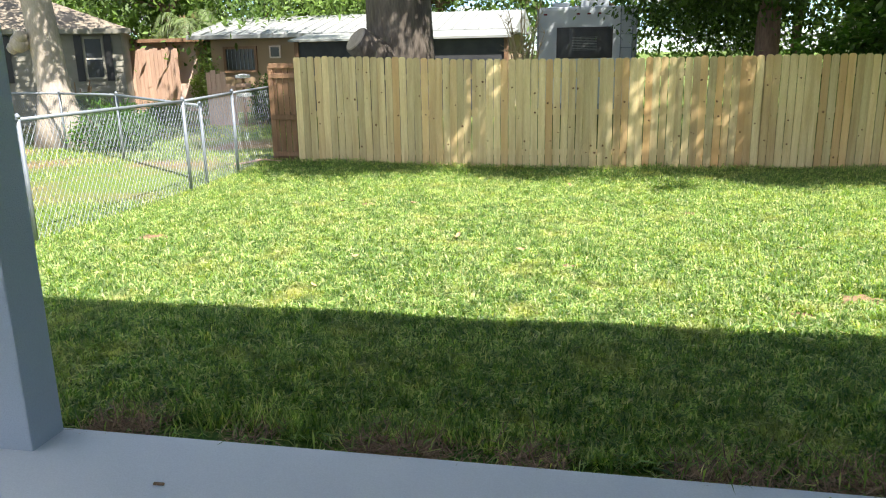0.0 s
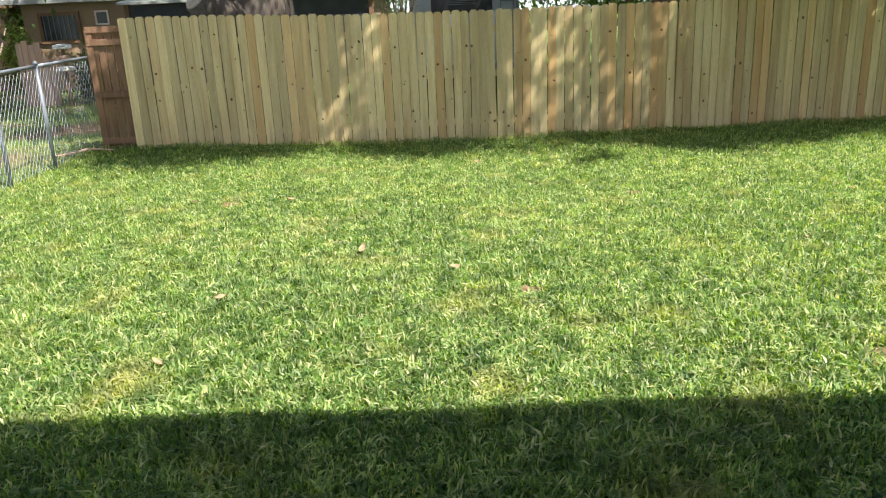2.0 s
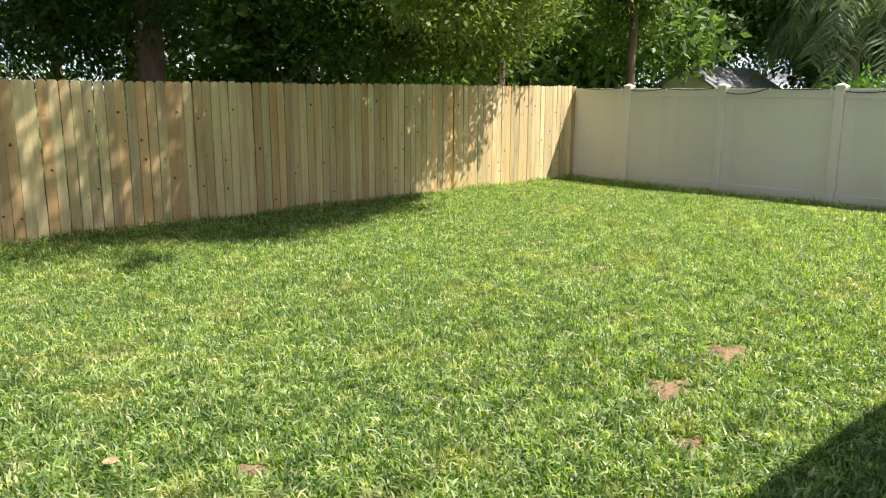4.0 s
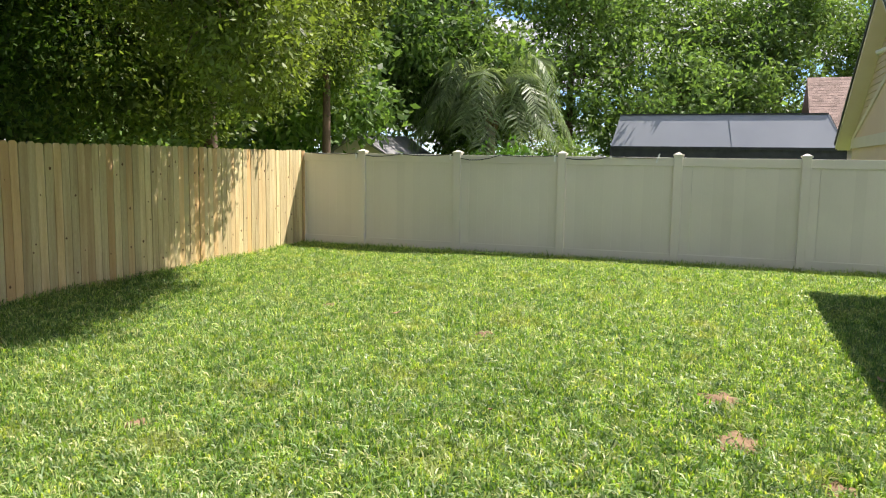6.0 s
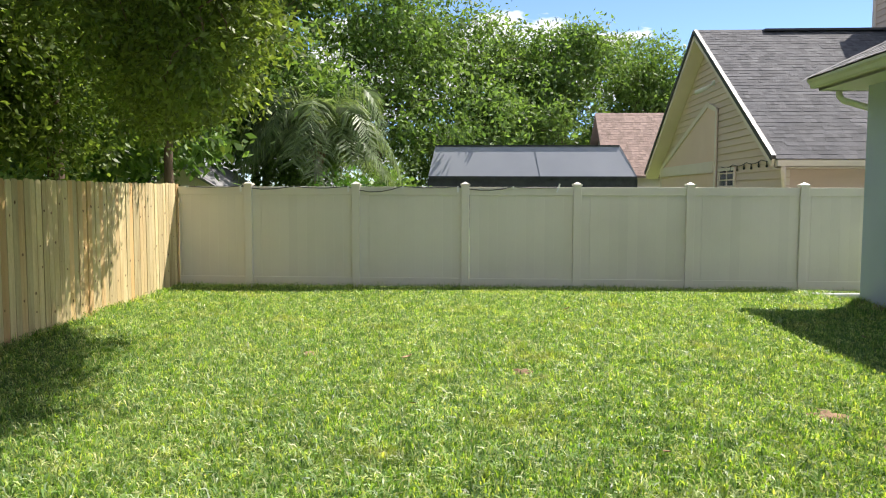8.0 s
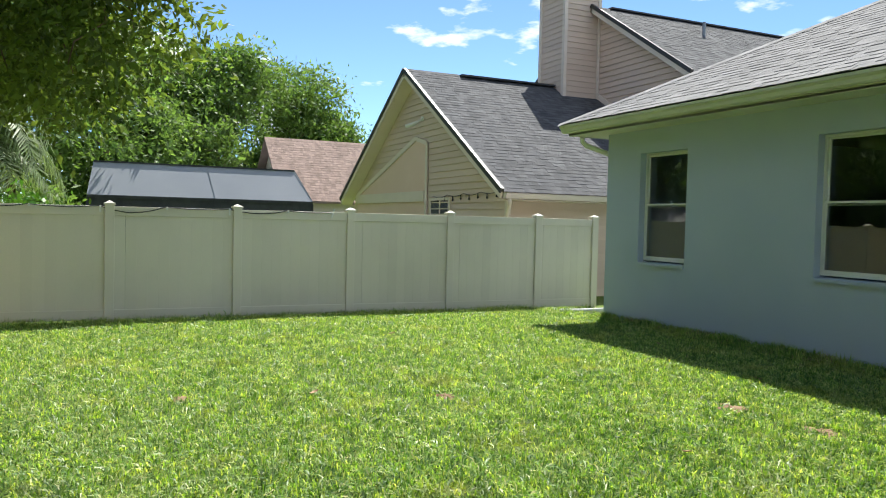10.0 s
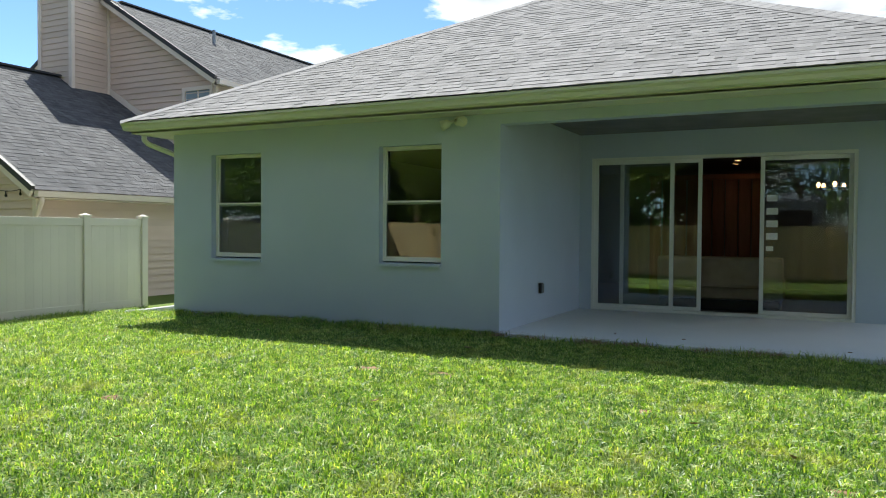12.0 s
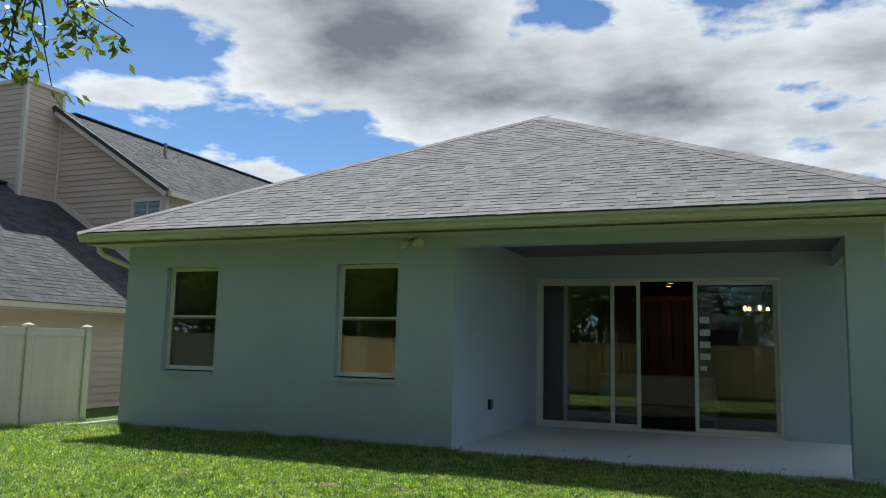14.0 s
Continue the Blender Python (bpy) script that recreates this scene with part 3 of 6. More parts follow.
def shingle_face(name, eave_a, eave_b, ridge, mat, inside, parent, seed, row=0.143, singles=0, thick=0.010):
    """Courses of tabs on a roof plane. eave_a to eave_b is the eave, ridge a point higher on the plane;
    inside(u, v) says which part of the plane is roof. The lowest tabs are pieces of their own."""
    rng = random.Random(seed)
    a, b = Vector(eave_a), Vector(eave_b)
    u = (b - a).normalized()
    up = Vector(ridge) - a
    up = up - u * up.dot(u)
    height, v = up.length, up.normalized()
    n = u.cross(v)
    n = n if n.z > 0 else -n
    s, made, k = Shape(), 0, 0
    shared = {}
    while k * row < height:
        v0 = k * row
        lo, hi = inside(v0 + row + 0.02)
        p = lo + rng.uniform(-0.2, 0.0)
        while p < hi:
            w = rng.choice((0.08, 0.11, 0.14, 0.18, 0.22))
            x0, x1 = max(p, lo), min(p + w, hi)
            if x1 - x0 > 0.03:
                lift, th = 0.0, rng.choice((0.003, 0.004, thick * 0.7, thick * 0.9, thick))
                low, top = v0 - 0.012, v0 + row + 0.02
                frame_m = Matrix((u, v, n)).transposed().to_4x4()
                frame_m.translation = a + u * x0 + v * low + n * (0.004 + lift)
                l = x1 - x0
                if made < singles:
                    l = max(0.04, round(l, 2))
                    key = (l, th)
                    if key not in shared:
                        t = Shape().add([(0, 0, 0), (l, 0, 0), (l, 0, th), (0, 0, th), (0, top - low, 0.001), (l, top - low, 0.001)],
                                        ((0, 1, 2, 3), (3, 2, 5, 4), (0, 3, 4), (1, 5, 2)))
                        shared[key] = t.mesh("shingle", mat)
                    piece("shingle", shared[key], frame_m, parent)
                else:
                    q = [frame_m @ Vector(c) for c in ((0, 0, 0), (l, 0, 0), (l, 0, th), (0, 0, th), (0, top - low, 0.001), (l, top - low, 0.001))]
                    s.add(q, ((0, 1, 2, 3), (3, 2, 5, 4), (0, 3, 4), (1, 5, 2)))
                made += 1
            p += w
        k += 1
    if s.v:
        tagged(part(name, s, mat, parent), kind="stuff")


def build_house_roof():
    roof = thing("house_roof", "grey asphalt shingle hip roof over the house", "roof", (RX, RY, RZ), kind="structure")
    corners = {"a": (EX0, EY, EZ), "b": (EX1, EY, EZ), "c": (EX1, -15, EZ), "d": (EX0, -15, EZ), "p": (RX, RY, RZ), "q": (RX, -15 + (EY - RY), RZ)}
    c = {k: Vector(p) for k, p in corners.items()}
    s = Shape()
    for q in ("abp", "bcqp", "cdq", "dapq"):
        pts = [c[k] for k in q]
        s.add(pts, [tuple(range(len(pts)))])
    s.add([c[k] - Vector((0, 0, 0.05)) for k in "abcd"], [(3, 2, 1, 0)])
    part("deck", s, SHINGLE, roof)
    half = EX1 - RX
    lw = RX - EX0
    hgt = math.hypot(EY - RY, RZ - EZ)
    shingle_face("shingle_field", c["a"], c["b"], c["p"], SHINGLE, lambda v: (lw * v / hgt, EX1 - EX0 - half * v / hgt), roof, 3, singles=300)
    hgt2 = math.hypot(half, RZ - EZ)
    shingle_face("shingle_field", c["b"], (EX1, -11, EZ), c["p"], SHINGLE, lambda v: ((EY - RY) * v / hgt2, 14.36), roof, 4)
    # hip caps
    for end in ("b", "a"):
        a, b = c[end], c["p"]
        way = (b - a).normalized()
        s, t, L = Shape(), 0.0, (b - a).length
        side = way.cross(Vector((0, 0, 1))).normalized()
        up = side.cross(way)
        while t < L:
            p = a + way * t
            q = p + way * 0.24
            for sgn in (-1, 1):
                s.add([p + up * 0.018, p + side * sgn * 0.21 - up * 0.055, q + side * sgn * 0.21 - up * 0.057, q + up * 0.014], [(0, 1, 2, 3) if sgn > 0 else (3, 2, 1, 0)])
            t += 0.2
        part("hip_cap", s, SHINGLE, roof)


build_house_roof()


def build_eaves():
    # soffit, fascia and gutter round the visible eaves
    s = Shape().box((EX0, WY, TOP_Z), (EX1 - 0.1, EY - 0.12, TOP_Z + 0.02)).box((WX1, -14, TOP_Z), (EX1 - 0.1, WY, TOP_Z + 0.02))
    s.box((EX0, -14, TOP_Z), (COLX0, WY, TOP_Z + 0.02))
    tagged(part("soffit", s, TRIM), "cream soffit under the eaves", "soffit", kind="structure")
    s = Shape().box((EX0, EY - 0.14, TOP_Z - 0.01), (EX1 - 0.12, EY - 0.12, EZ - 0.01)).box((EX1 - 0.12, -14, TOP_Z - 0.01), (EX1 - 0.10, EY - 0.12, EZ - 0.01))
    tagged(part("fascia", s, TRIM), "cream fascia board", "fascia", kind="structure")
    profile = [(0, 0), (0.055, 0), (0.075, 0.02), (0.085, 0.06), (0.115, 0.085), (0.12, 0.12), (0.112, 0.122), (0.105, 0.09), (0.01, 0.02), (0, 0.02)]
    g = thing("rain_gutter", "cream aluminium gutter along the eave", "gutter", (2, EY, EZ - 0.13))
    s = Shape().prism([(EX0, EY - 0.118 + a, EZ - 0.135 + b) for a, b in profile], (EX1 - EX0, 0, 0))
    part("trough", s, TRIM, g)
    s = Shape().prism([(EX1 - 0.098 + a, EY - 0.1, EZ - 0.135 + b) for a, b in profile], (0, -17, 0))
    part("trough", s, TRIM, g)
    d = thing("downspout", "white downspout elbowing from the gutter to the wall", "downspout", (WX1 + 0.06, 2.62, 0))
    s = Shape()
    pts = [(EX1 - 0.06, 2.95, EZ - 0.13), (EX1 - 0.06, 2.95, EZ - 0.24), (EX1 - 0.13, 2.92, EZ - 0.31), (WX1 + 0.16, 2.70, EZ - 0.44), (WX1 + 0.06, 2.62, EZ - 0.52)]
    s.tube(pts + [(WX1 + 0.06, 2.62, 0.12)], 0.042, 10)
    part("pipe", s, WHITE, d, smooth=True)
    s = Shape().tube([(WX1 + 0.06, 2.62, 0.12), (WX1 + 0.10, 2.68, 0.05), (WX1 + 0.45, 2.95, 0.0), (WX1 + 0.75, 3.1, -0.03)], 0.045, 10)
    part("outlet_pipe", s, WHITE, d, smooth=True)


build_eaves()


def pane_box(s, x0, x1, z0, z1, y, t=0.006):
    return s.box((x0, y - t / 2, z0), (x1, y + t / 2, z1))


def frame_bars(x0, x1, z0, z1, y0, y1, w, sill=None):
    s = Shape()
    sill = sill or w
    s.box((x0, y0, z0), (x0 + w, y1, z1)).box((x1 - w, y0, z0), (x1, y1, z1))
    s.box((x0 + w, y0, z0), (x1 - w, y1, z0 + sill)).box((x0 + w, y0, z1 - w), (x1 - w, y1, z1))
    return s


def build_window(name, x0, x1):
    z0, z1, y = 0.88, 2.46, WY - 0.13
    w = thing(name, "white-framed single-hung window set into stucco", "window", ((x0 + x1) / 2, y, z0), kind="structure")
    part("window_frame", frame_bars(x0, x1, z0 + 0.02, z1, y - 0.05, y + 0.03, 0.03), WHITE, w, bevel=0.004)
    zm = 1.68
    top = part("upper_sash", frame_bars(x0 + 0.03, x1 - 0.03, zm - 0.005, z1 - 0.03, y - 0.035, y - 0.005, 0.022), WHITE, w, bevel=0.003)
    low = part("lower_sash", frame_bars(x0 + 0.03, x1 - 0.03, z0 + 0.05, zm + 0.045, y - 0.003, y + 0.025, 0.025, 0.032), WHITE, w, bevel=0.003)
    for sash, a, b, yy in ((top, zm + 0.017, z1 - 0.052, y - 0.02), (low, z0 + 0.082, zm + 0.02, y + 0.011)):
        p = part("pane", pane_box(Shape(), x0 + 0.052, x1 - 0.052, a, b, yy), GLASS, sash)
        p.visible_shadow = False
    part("window_sill", Shape().prism([(x0, WY - 0.10, z0), (x0, WY + 0.028, z0 - 0.012), (x0, WY + 0.028, z0 - 0.05), (x0, WY + 0.002, z0 - 0.05)], (x1 - x0, 0, 0)), STUCCO, w)


build_window("window_1", 5.70, 6.67)
build_window("window_2", 2.71, 3.66)


def build_slider():
    x0, x1, z0, z1 = -2.20, 1.68, 0.02, 2.53
    y = BACK_Y - 0.06
    d = thing("sliding_door", "three-panel glass sliding patio door, part open", "sliding door", (0, y, z0), kind="structure")
    part("door_frame", frame_bars(x0, x1, z0, z1, y - 0.10, y + 0.05, 0.05, 0.06), WHITE, d, bevel=0.004)
    for a, b, yy in ((0.36, x1 - 0.05, y + 0.02), (-0.06, 1.22, y - 0.02), (x0 + 0.05, -0.90, y - 0.06)):
        p = part("door_panel", frame_bars(a, b, z0 + 0.062, z1 - 0.052, yy - 0.018, yy + 0.018, 0.06), WHITE, d, bevel=0.003)
        g = part("pane", pane_box(Shape(), a + 0.06, b - 0.06, z0 + 0.12, z1 - 0.11, yy), GLASS, p)
        g.visible_shadow = False
    # maker's papers still stuck to the glass
    s = thing("glass_labels", "white paper labels stuck on the door glass", "label", (-1.05, y - 0.05, 1.2))
    for i, (z, w, h) in enumerate(((1.80, 0.15, 0.10), (1.60, 0.16, 0.10), (1.41, 0.16, 0.10), (1.22, 0.16, 0.10), (1.05, 0.10, 0.07))):
        part("label", Shape().box((-0.99 - w, y - 0.055, z), (-0.99, y - 0.054, z + h)), STICKER, s)


build_slider()


def build_interior():
    y1 = BACK_Y - 0.2
    lo, hi, back = -2.9, 4.5, -7.5
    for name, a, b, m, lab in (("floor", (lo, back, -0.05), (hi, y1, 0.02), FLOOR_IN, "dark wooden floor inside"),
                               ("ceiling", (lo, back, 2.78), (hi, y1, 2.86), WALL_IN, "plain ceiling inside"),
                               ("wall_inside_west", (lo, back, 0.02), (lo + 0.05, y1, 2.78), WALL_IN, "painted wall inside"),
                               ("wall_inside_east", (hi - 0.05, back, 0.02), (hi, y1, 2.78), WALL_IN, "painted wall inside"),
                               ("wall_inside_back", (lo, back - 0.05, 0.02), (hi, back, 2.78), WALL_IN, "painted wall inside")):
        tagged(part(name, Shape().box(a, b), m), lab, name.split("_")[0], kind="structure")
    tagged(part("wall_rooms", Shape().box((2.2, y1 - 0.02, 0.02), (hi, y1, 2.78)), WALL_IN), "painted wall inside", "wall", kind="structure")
    # reddish panelled screen behind the seat
    scr = thing("panel_screen", "reddish wooden panel screen standing in the room", "screen", (0.2, -4.0, 0.02))
    for i in range(9):
        x = -0.75 + i * 0.24
        part("panel", Shape().box((x, -4.03 - 0.05 * (i % 2), 0.02), (x + 0.215, -3.99 - 0.05 * (i % 2), 2.35)), WALL_WARM, scr, bevel=0.004)
    part("rail", Shape().box((-0.75, -3.97, 2.35), (1.39, -3.93, 2.45)), WALL_WARM, scr)
    so = thing("sofa", "beige upholstered sofa on a dark base indoors", "sofa", (-0.3, -2.2, 0.02))
    part("base", Shape().box((-1.15, -2.6, 0.02), (0.75, -1.75, 0.20)), BLACK, so, bevel=0.01)
    part("seat", Shape().box((-1.2, -2.65, 0.20), (0.8, -1.85, 0.55)), SOFA, so, bevel=0.05)
    part("backrest", Shape().box((-1.2, -1.98, 0.40), (0.8, -1.70, 0.92)), SOFA, so, bevel=0.07)
    for i in range(4):
        l = thing("downlight", "small recessed ceiling downlight switched on", "downlight", (-0.45 + 0.12 * i, -3.0 - 0.8 * i, 2.78), group="ceiling downlights")
        c = (-0.45 + 0.12 * i, -3.0 - 0.8 * i, 2.76)
        part("trim_ring", Shape().lathe(c, [(0.07, 0.02), (0.07, 0.0), (0.055, 0.0), (0.055, 0.012)], 16), WHITE, l)
        part("lens", Shape().lathe(c, [(0.05, 0.014), (0.05, 0.006)], 16), BULB, l)
    ch = thing("chandelier", "dark ring chandelier with small warm bulbs", "chandelier", (-2.0, -3.2, 2.78))
    part("rod", Shape().tube([(-2.0, -3.2, 2.78), (-2.0, -3.2, 2.1)], 0.012), BLACK, ch)
    ring = [(-2.0 + 0.34 * math.cos(a), -3.2 + 0.34 * math.sin(a), 2.1) for a in np.linspace(0, 2 * math.pi, 25)]
    part("ring", Shape().tube(ring, 0.014, 6), BLACK, ch)
    part("spoke", Shape().tube([(-2.34, -3.2, 2.1), (-1.66, -3.2, 2.1)], 0.01, 6), BLACK, ch)
    for k in range(6):
        a = math.pi / 3 * k + 0.3
        c = (-2.0 + 0.34 * math.cos(a), -3.2 + 0.34 * math.sin(a), 2.115)
        part("bulb", Shape().lathe(c, [(0.012, 0), (0.03, 0.03), (0.034, 0.055), (0.02, 0.085), (0.004, 0.095)], 10), BULB, ch, smooth=True)


BULB = glowing("warm_bulb", (1.0, 0.50, 0.20), 3.0)
build_interior()


def build_floodlight():
    f = thing("security_floodlight", "cream twin-head security floodlight under the soffit", "floodlight", (2.46, 2.82, 2.74))
    part("back_plate", Shape().lathe((2.46, 2.80, 2.735), [(0.06, 0), (0.06, 0.03), (0.045, 0.04)], 20, "y"), TRIM, f, smooth=False)
    part("sensor", Shape().lathe((2.46, 2.85, 2.715), [(0.005, -0.035), (0.03, -0.025), (0.036, 0), (0.03, 0.025), (0.005, 0.035)], 14), TRIM, f, smooth=True)
    for dx, tip in ((0.11, (2.62, 2.98, 2.66)), (-0.11, (2.32, 3.00, 2.70))):
        a, b = Vector((2.46, 2.84, 2.75)), Vector(tip)
        mid = a.lerp(b, 0.45)
        h = part("head", Shape().tube([a, mid, mid.lerp(b, 0.3), b, b.lerp(mid, 0.06)], [0.018, 0.022, 0.055, 0.068, 0.05], 16), TRIM, f, smooth=True)
        w = (b - mid).normalized()
        part("lamp_lens", Shape().tube([b - w * 0.012, b - w * 0.004], [0.055, 0.05], 16), STICKER, h)
    o = thing("wall_outlet", "dark weatherproof outlet box on the patio wall", "outlet", (WX0, 1.28, 0.5))
    part("box", Shape().box((WX0 - 0.045, 1.23, 0.43), (WX0 - 0.002, 1.33, 0.58)), BLACK, o, bevel=0.008)
    part("cover", Shape().box((WX0 - 0.058, 1.235, 0.44), (WX0 - 0.047, 1.325, 0.57)), OUTLET, o, bevel=0.004)


OUTLET = material("grey_plastic", (0.10, 0.12, 0.125), (0.13, 0.15, 0.155), 0.5)
build_floodlight()


# ---- the wooden fence ----
def build_wood_fence():
    x_end, x_start = 9.655, -5.22
    f = thing("wooden_fence", "new dog-eared pine picket privacy fence", "fence", (2, fence_y(2), gz(2, 12.4)))
    rng = random.Random(5)
    pitch, w, h, t = 0.1155, 0.109, 1.70, 0.016
    meshes = []
    for k in range(7):
        ww = w + rng.uniform(-0.004, 0.003)
        c = 0.024 + rng.uniform(-0.003, 0.003)
        bow = rng.uniform(-0.005, 0.005)
        out = [(-ww / 2, 0), (ww / 2, 0), (ww / 2 + bow, h * 0.5), (ww / 2, h - c), (ww / 2 - c, h), (-ww / 2 + c, h), (-ww / 2, h - c), (-ww / 2 + bow, h * 0.5)]
        meshes.append(Shape().prism([(a, 0, b) for a, b in out], (0, t, 0)).mesh("picket", PICKET))
    turn = math.degrees(math.atan(0.05))
    x, n = x_start, 0
    knots = Shape()
    while x < x_end:
        y, z = fence_y(x), gz(x, fence_y(x)) + 0.015 + rng.uniform(-0.012, 0.006)
        m = pose(x, y + rng.uniform(-0.003, 0.003), z, rng.uniform(-0.25, 0.25), rng.uniform(-0.35, 0.35), turn + rng.uniform(-1.2, 1.2))
        pk = piece("picket", rng.choice(meshes), m, f)
        for _ in range(rng.choice((0, 1, 1, 2, 2))):
            kx, kz, r = rng.uniform(-0.035, 0.035), rng.uniform(0.15, 1.5), rng.uniform(0.007, 0.019)
            ctr = m @ Vector((kx, -0.0012, kz))
            s = [ctr + Vector((r * math.cos(a), 0.05 * r * math.cos(a), r * rng.uniform(0.7, 1.4) * math.sin(a))) for a in np.linspace(0, 2 * math.pi, 9)[:-1]]
            knots.add(s, [tuple(range(8))])
        x += pitch + rng.uniform(-0.002, 0.003)
        n += 1
    tagged(part("knot", knots, KNOT, f), "dark knots in the pine", kind="stuff")
    for zr in (0.22, 0.85, 1.42):
        a, b = x_start - 0.05, x_end
        m = pose(a, fence_y(a) + 0.02, gz(2, 12.4) + zr, 0, 0, turn)
        part("rail", Shape().box((0, 0, 0), ((b - a) * 1.00125, 0.038, 0.085), m), PICKET, f)
    px = x_start + 0.1
    while px < x_end:
        y = fence_y(px) + 0.06
        part("post", Shape().box((px - 0.045, y, gz(px, y) - 0.1), (px + 0.045, y + 0.09, gz(px, y) + 1.62)), PICKET, f)
        px += 2.4
    # old brown panel at the west end, seen from its rail side
    g = thing("old_fence_panel", "weathered brown wooden fence panel with cross rails", "fence", (-5.6, 12.3, -0.15))
    for i in range(5):
        x0 = -5.76 + i * 0.104
        y = fence_y(x0) + 0.20
        part("board", Shape().box((x0, y, -0.17), (x0 + 0.092, y + 0.016, 1.50 - 0.012 * (i % 2))), OLD_WOOD, g)
    y = fence_y(-5.6) + 0.16
    for z in (0.0, 0.62, 1.30, 1.46):
        part("rail", Shape().box((-5.78, y, z), (-5.25, y + 0.038, z + 0.08)), OLD_WOOD, g, bevel=0.004)
    part("post", Shape().box((-5.80, y + 0.01, -0.2), (-5.71, y + 0.10, 1.50)), OLD_WOOD, g, bevel=0.006)


build_wood_fence()

# ---- the vinyl fence ----
VX = 9.68
VPOSTS = [11.66, 9.86, 8.06, 6.25, 4.45, 2.67, 1.42]


def build_vinyl_fence():
    f = thing("vinyl_fence", "khaki vinyl privacy fence with capped posts", "fence", (VX, 6, gz(VX, 6)))
    base, top = -0.16, 1.50
    ends = [12.84] + VPOSTS
    for y in VPOSTS:
        p = part("post", Shape().box((VX - 0.065, y - 0.065, base - 0.1), (VX + 0.065, y + 0.065, top + 0.03)), VINYL, f, bevel=0.006)
        c = Shape().box((VX - 0.078, y - 0.078, top + 0.022), (VX + 0.078, y + 0.078, top + 0.048))
        c.add([(VX - 0.07, y - 0.07, top + 0.048), (VX + 0.07, y - 0.07, top + 0.048), (VX + 0.07, y + 0.07, top + 0.048), (VX - 0.07, y + 0.07, top + 0.048), (VX, y, top + 0.085)], ((0, 1, 4), (1, 2, 4), (2, 3, 4), (3, 0, 4)))
        part("cap", c, VINYL, p)
    slat_h = top - 0.13 - (base + 0.16)
    slat = Shape().prism([(-0.018, 0.001, 0), (-0.018, 0.151, 0), (-0.017, 0.152, 0), (0.017, 0.152, 0), (0.018, 0.151, 0), (0.018, 0.001, 0), (0.017, 0.0, 0), (-0.017, 0.0, 0)], (0, 0, slat_h)).mesh("slat", VINYL)
    for a, b in zip(ends[:-1], ends[1:]):
        hi, lo = a - 0.065 if a < 12.8 else a, b + 0.065
        part("top_rail", Shape().box((VX - 0.035, lo, top - 0.135), (VX + 0.035, hi, top)), VINYL, f, bevel=0.006)
        part("bottom_rail", Shape().box((VX - 0.035, lo, base + 0.02), (VX + 0.035, hi, base + 0.165)), VINYL, f, bevel=0.006)
        y = lo
        while y < hi - 0.02:
            if y + 0.152 <= hi + 0.002:
                piece("slat", slat, pose(VX, y, base + 0.16), f)
            else:
                part("slat", Shape().box((VX - 0.018, y + 0.003, base + 0.16), (VX + 0.018, hi, top - 0.13)), VINYL, f)
            y += 0.1521
    # cable slung along the top, held by white clips
    c = thing("string_light_cable", "black cable draped along the fence top", "cable", (VX - 0.04, 8, top))
    s = Shape()
    pts, y, k = [], 12.7, 0
    rng = random.Random(9)
    while y > 6.4:
        sag = [0.02, 0.05, 0.03, 0.09, 0.02, 0.06][k % 6]
        for t in np.linspace(0, 1, 6)[:-1]:
            pts.append((VX - 0.045, y - 0.9 * t, top + 0.005 - sag * 4 * t * (1 - t) + rng.uniform(-0.004, 0.004)))
        y -= 0.9
        k += 1
    s.tube(pts, 0.007, 5)
    part("cable", s, BLACK, c)
    for i in range(7):
        yy = 12.7 - 0.9 * (i + 0.02)
        part("clip", Shape().box((VX - 0.052, yy - 0.012, top - 0.09 if i % 2 else top - 0.03), (VX - 0.036, yy + 0.012, top + 0.012)), STICKER, c, "white plastic clip")
    part("clip", Shape().box((-0.008, -0.012, -0.06), (0.008, 0.012, 0.09), pose(VX - 0.046, 6.56, top - 0.03, 18, 0, 0)), STICKER, c, "white plastic clip")


build_vinyl_fence()


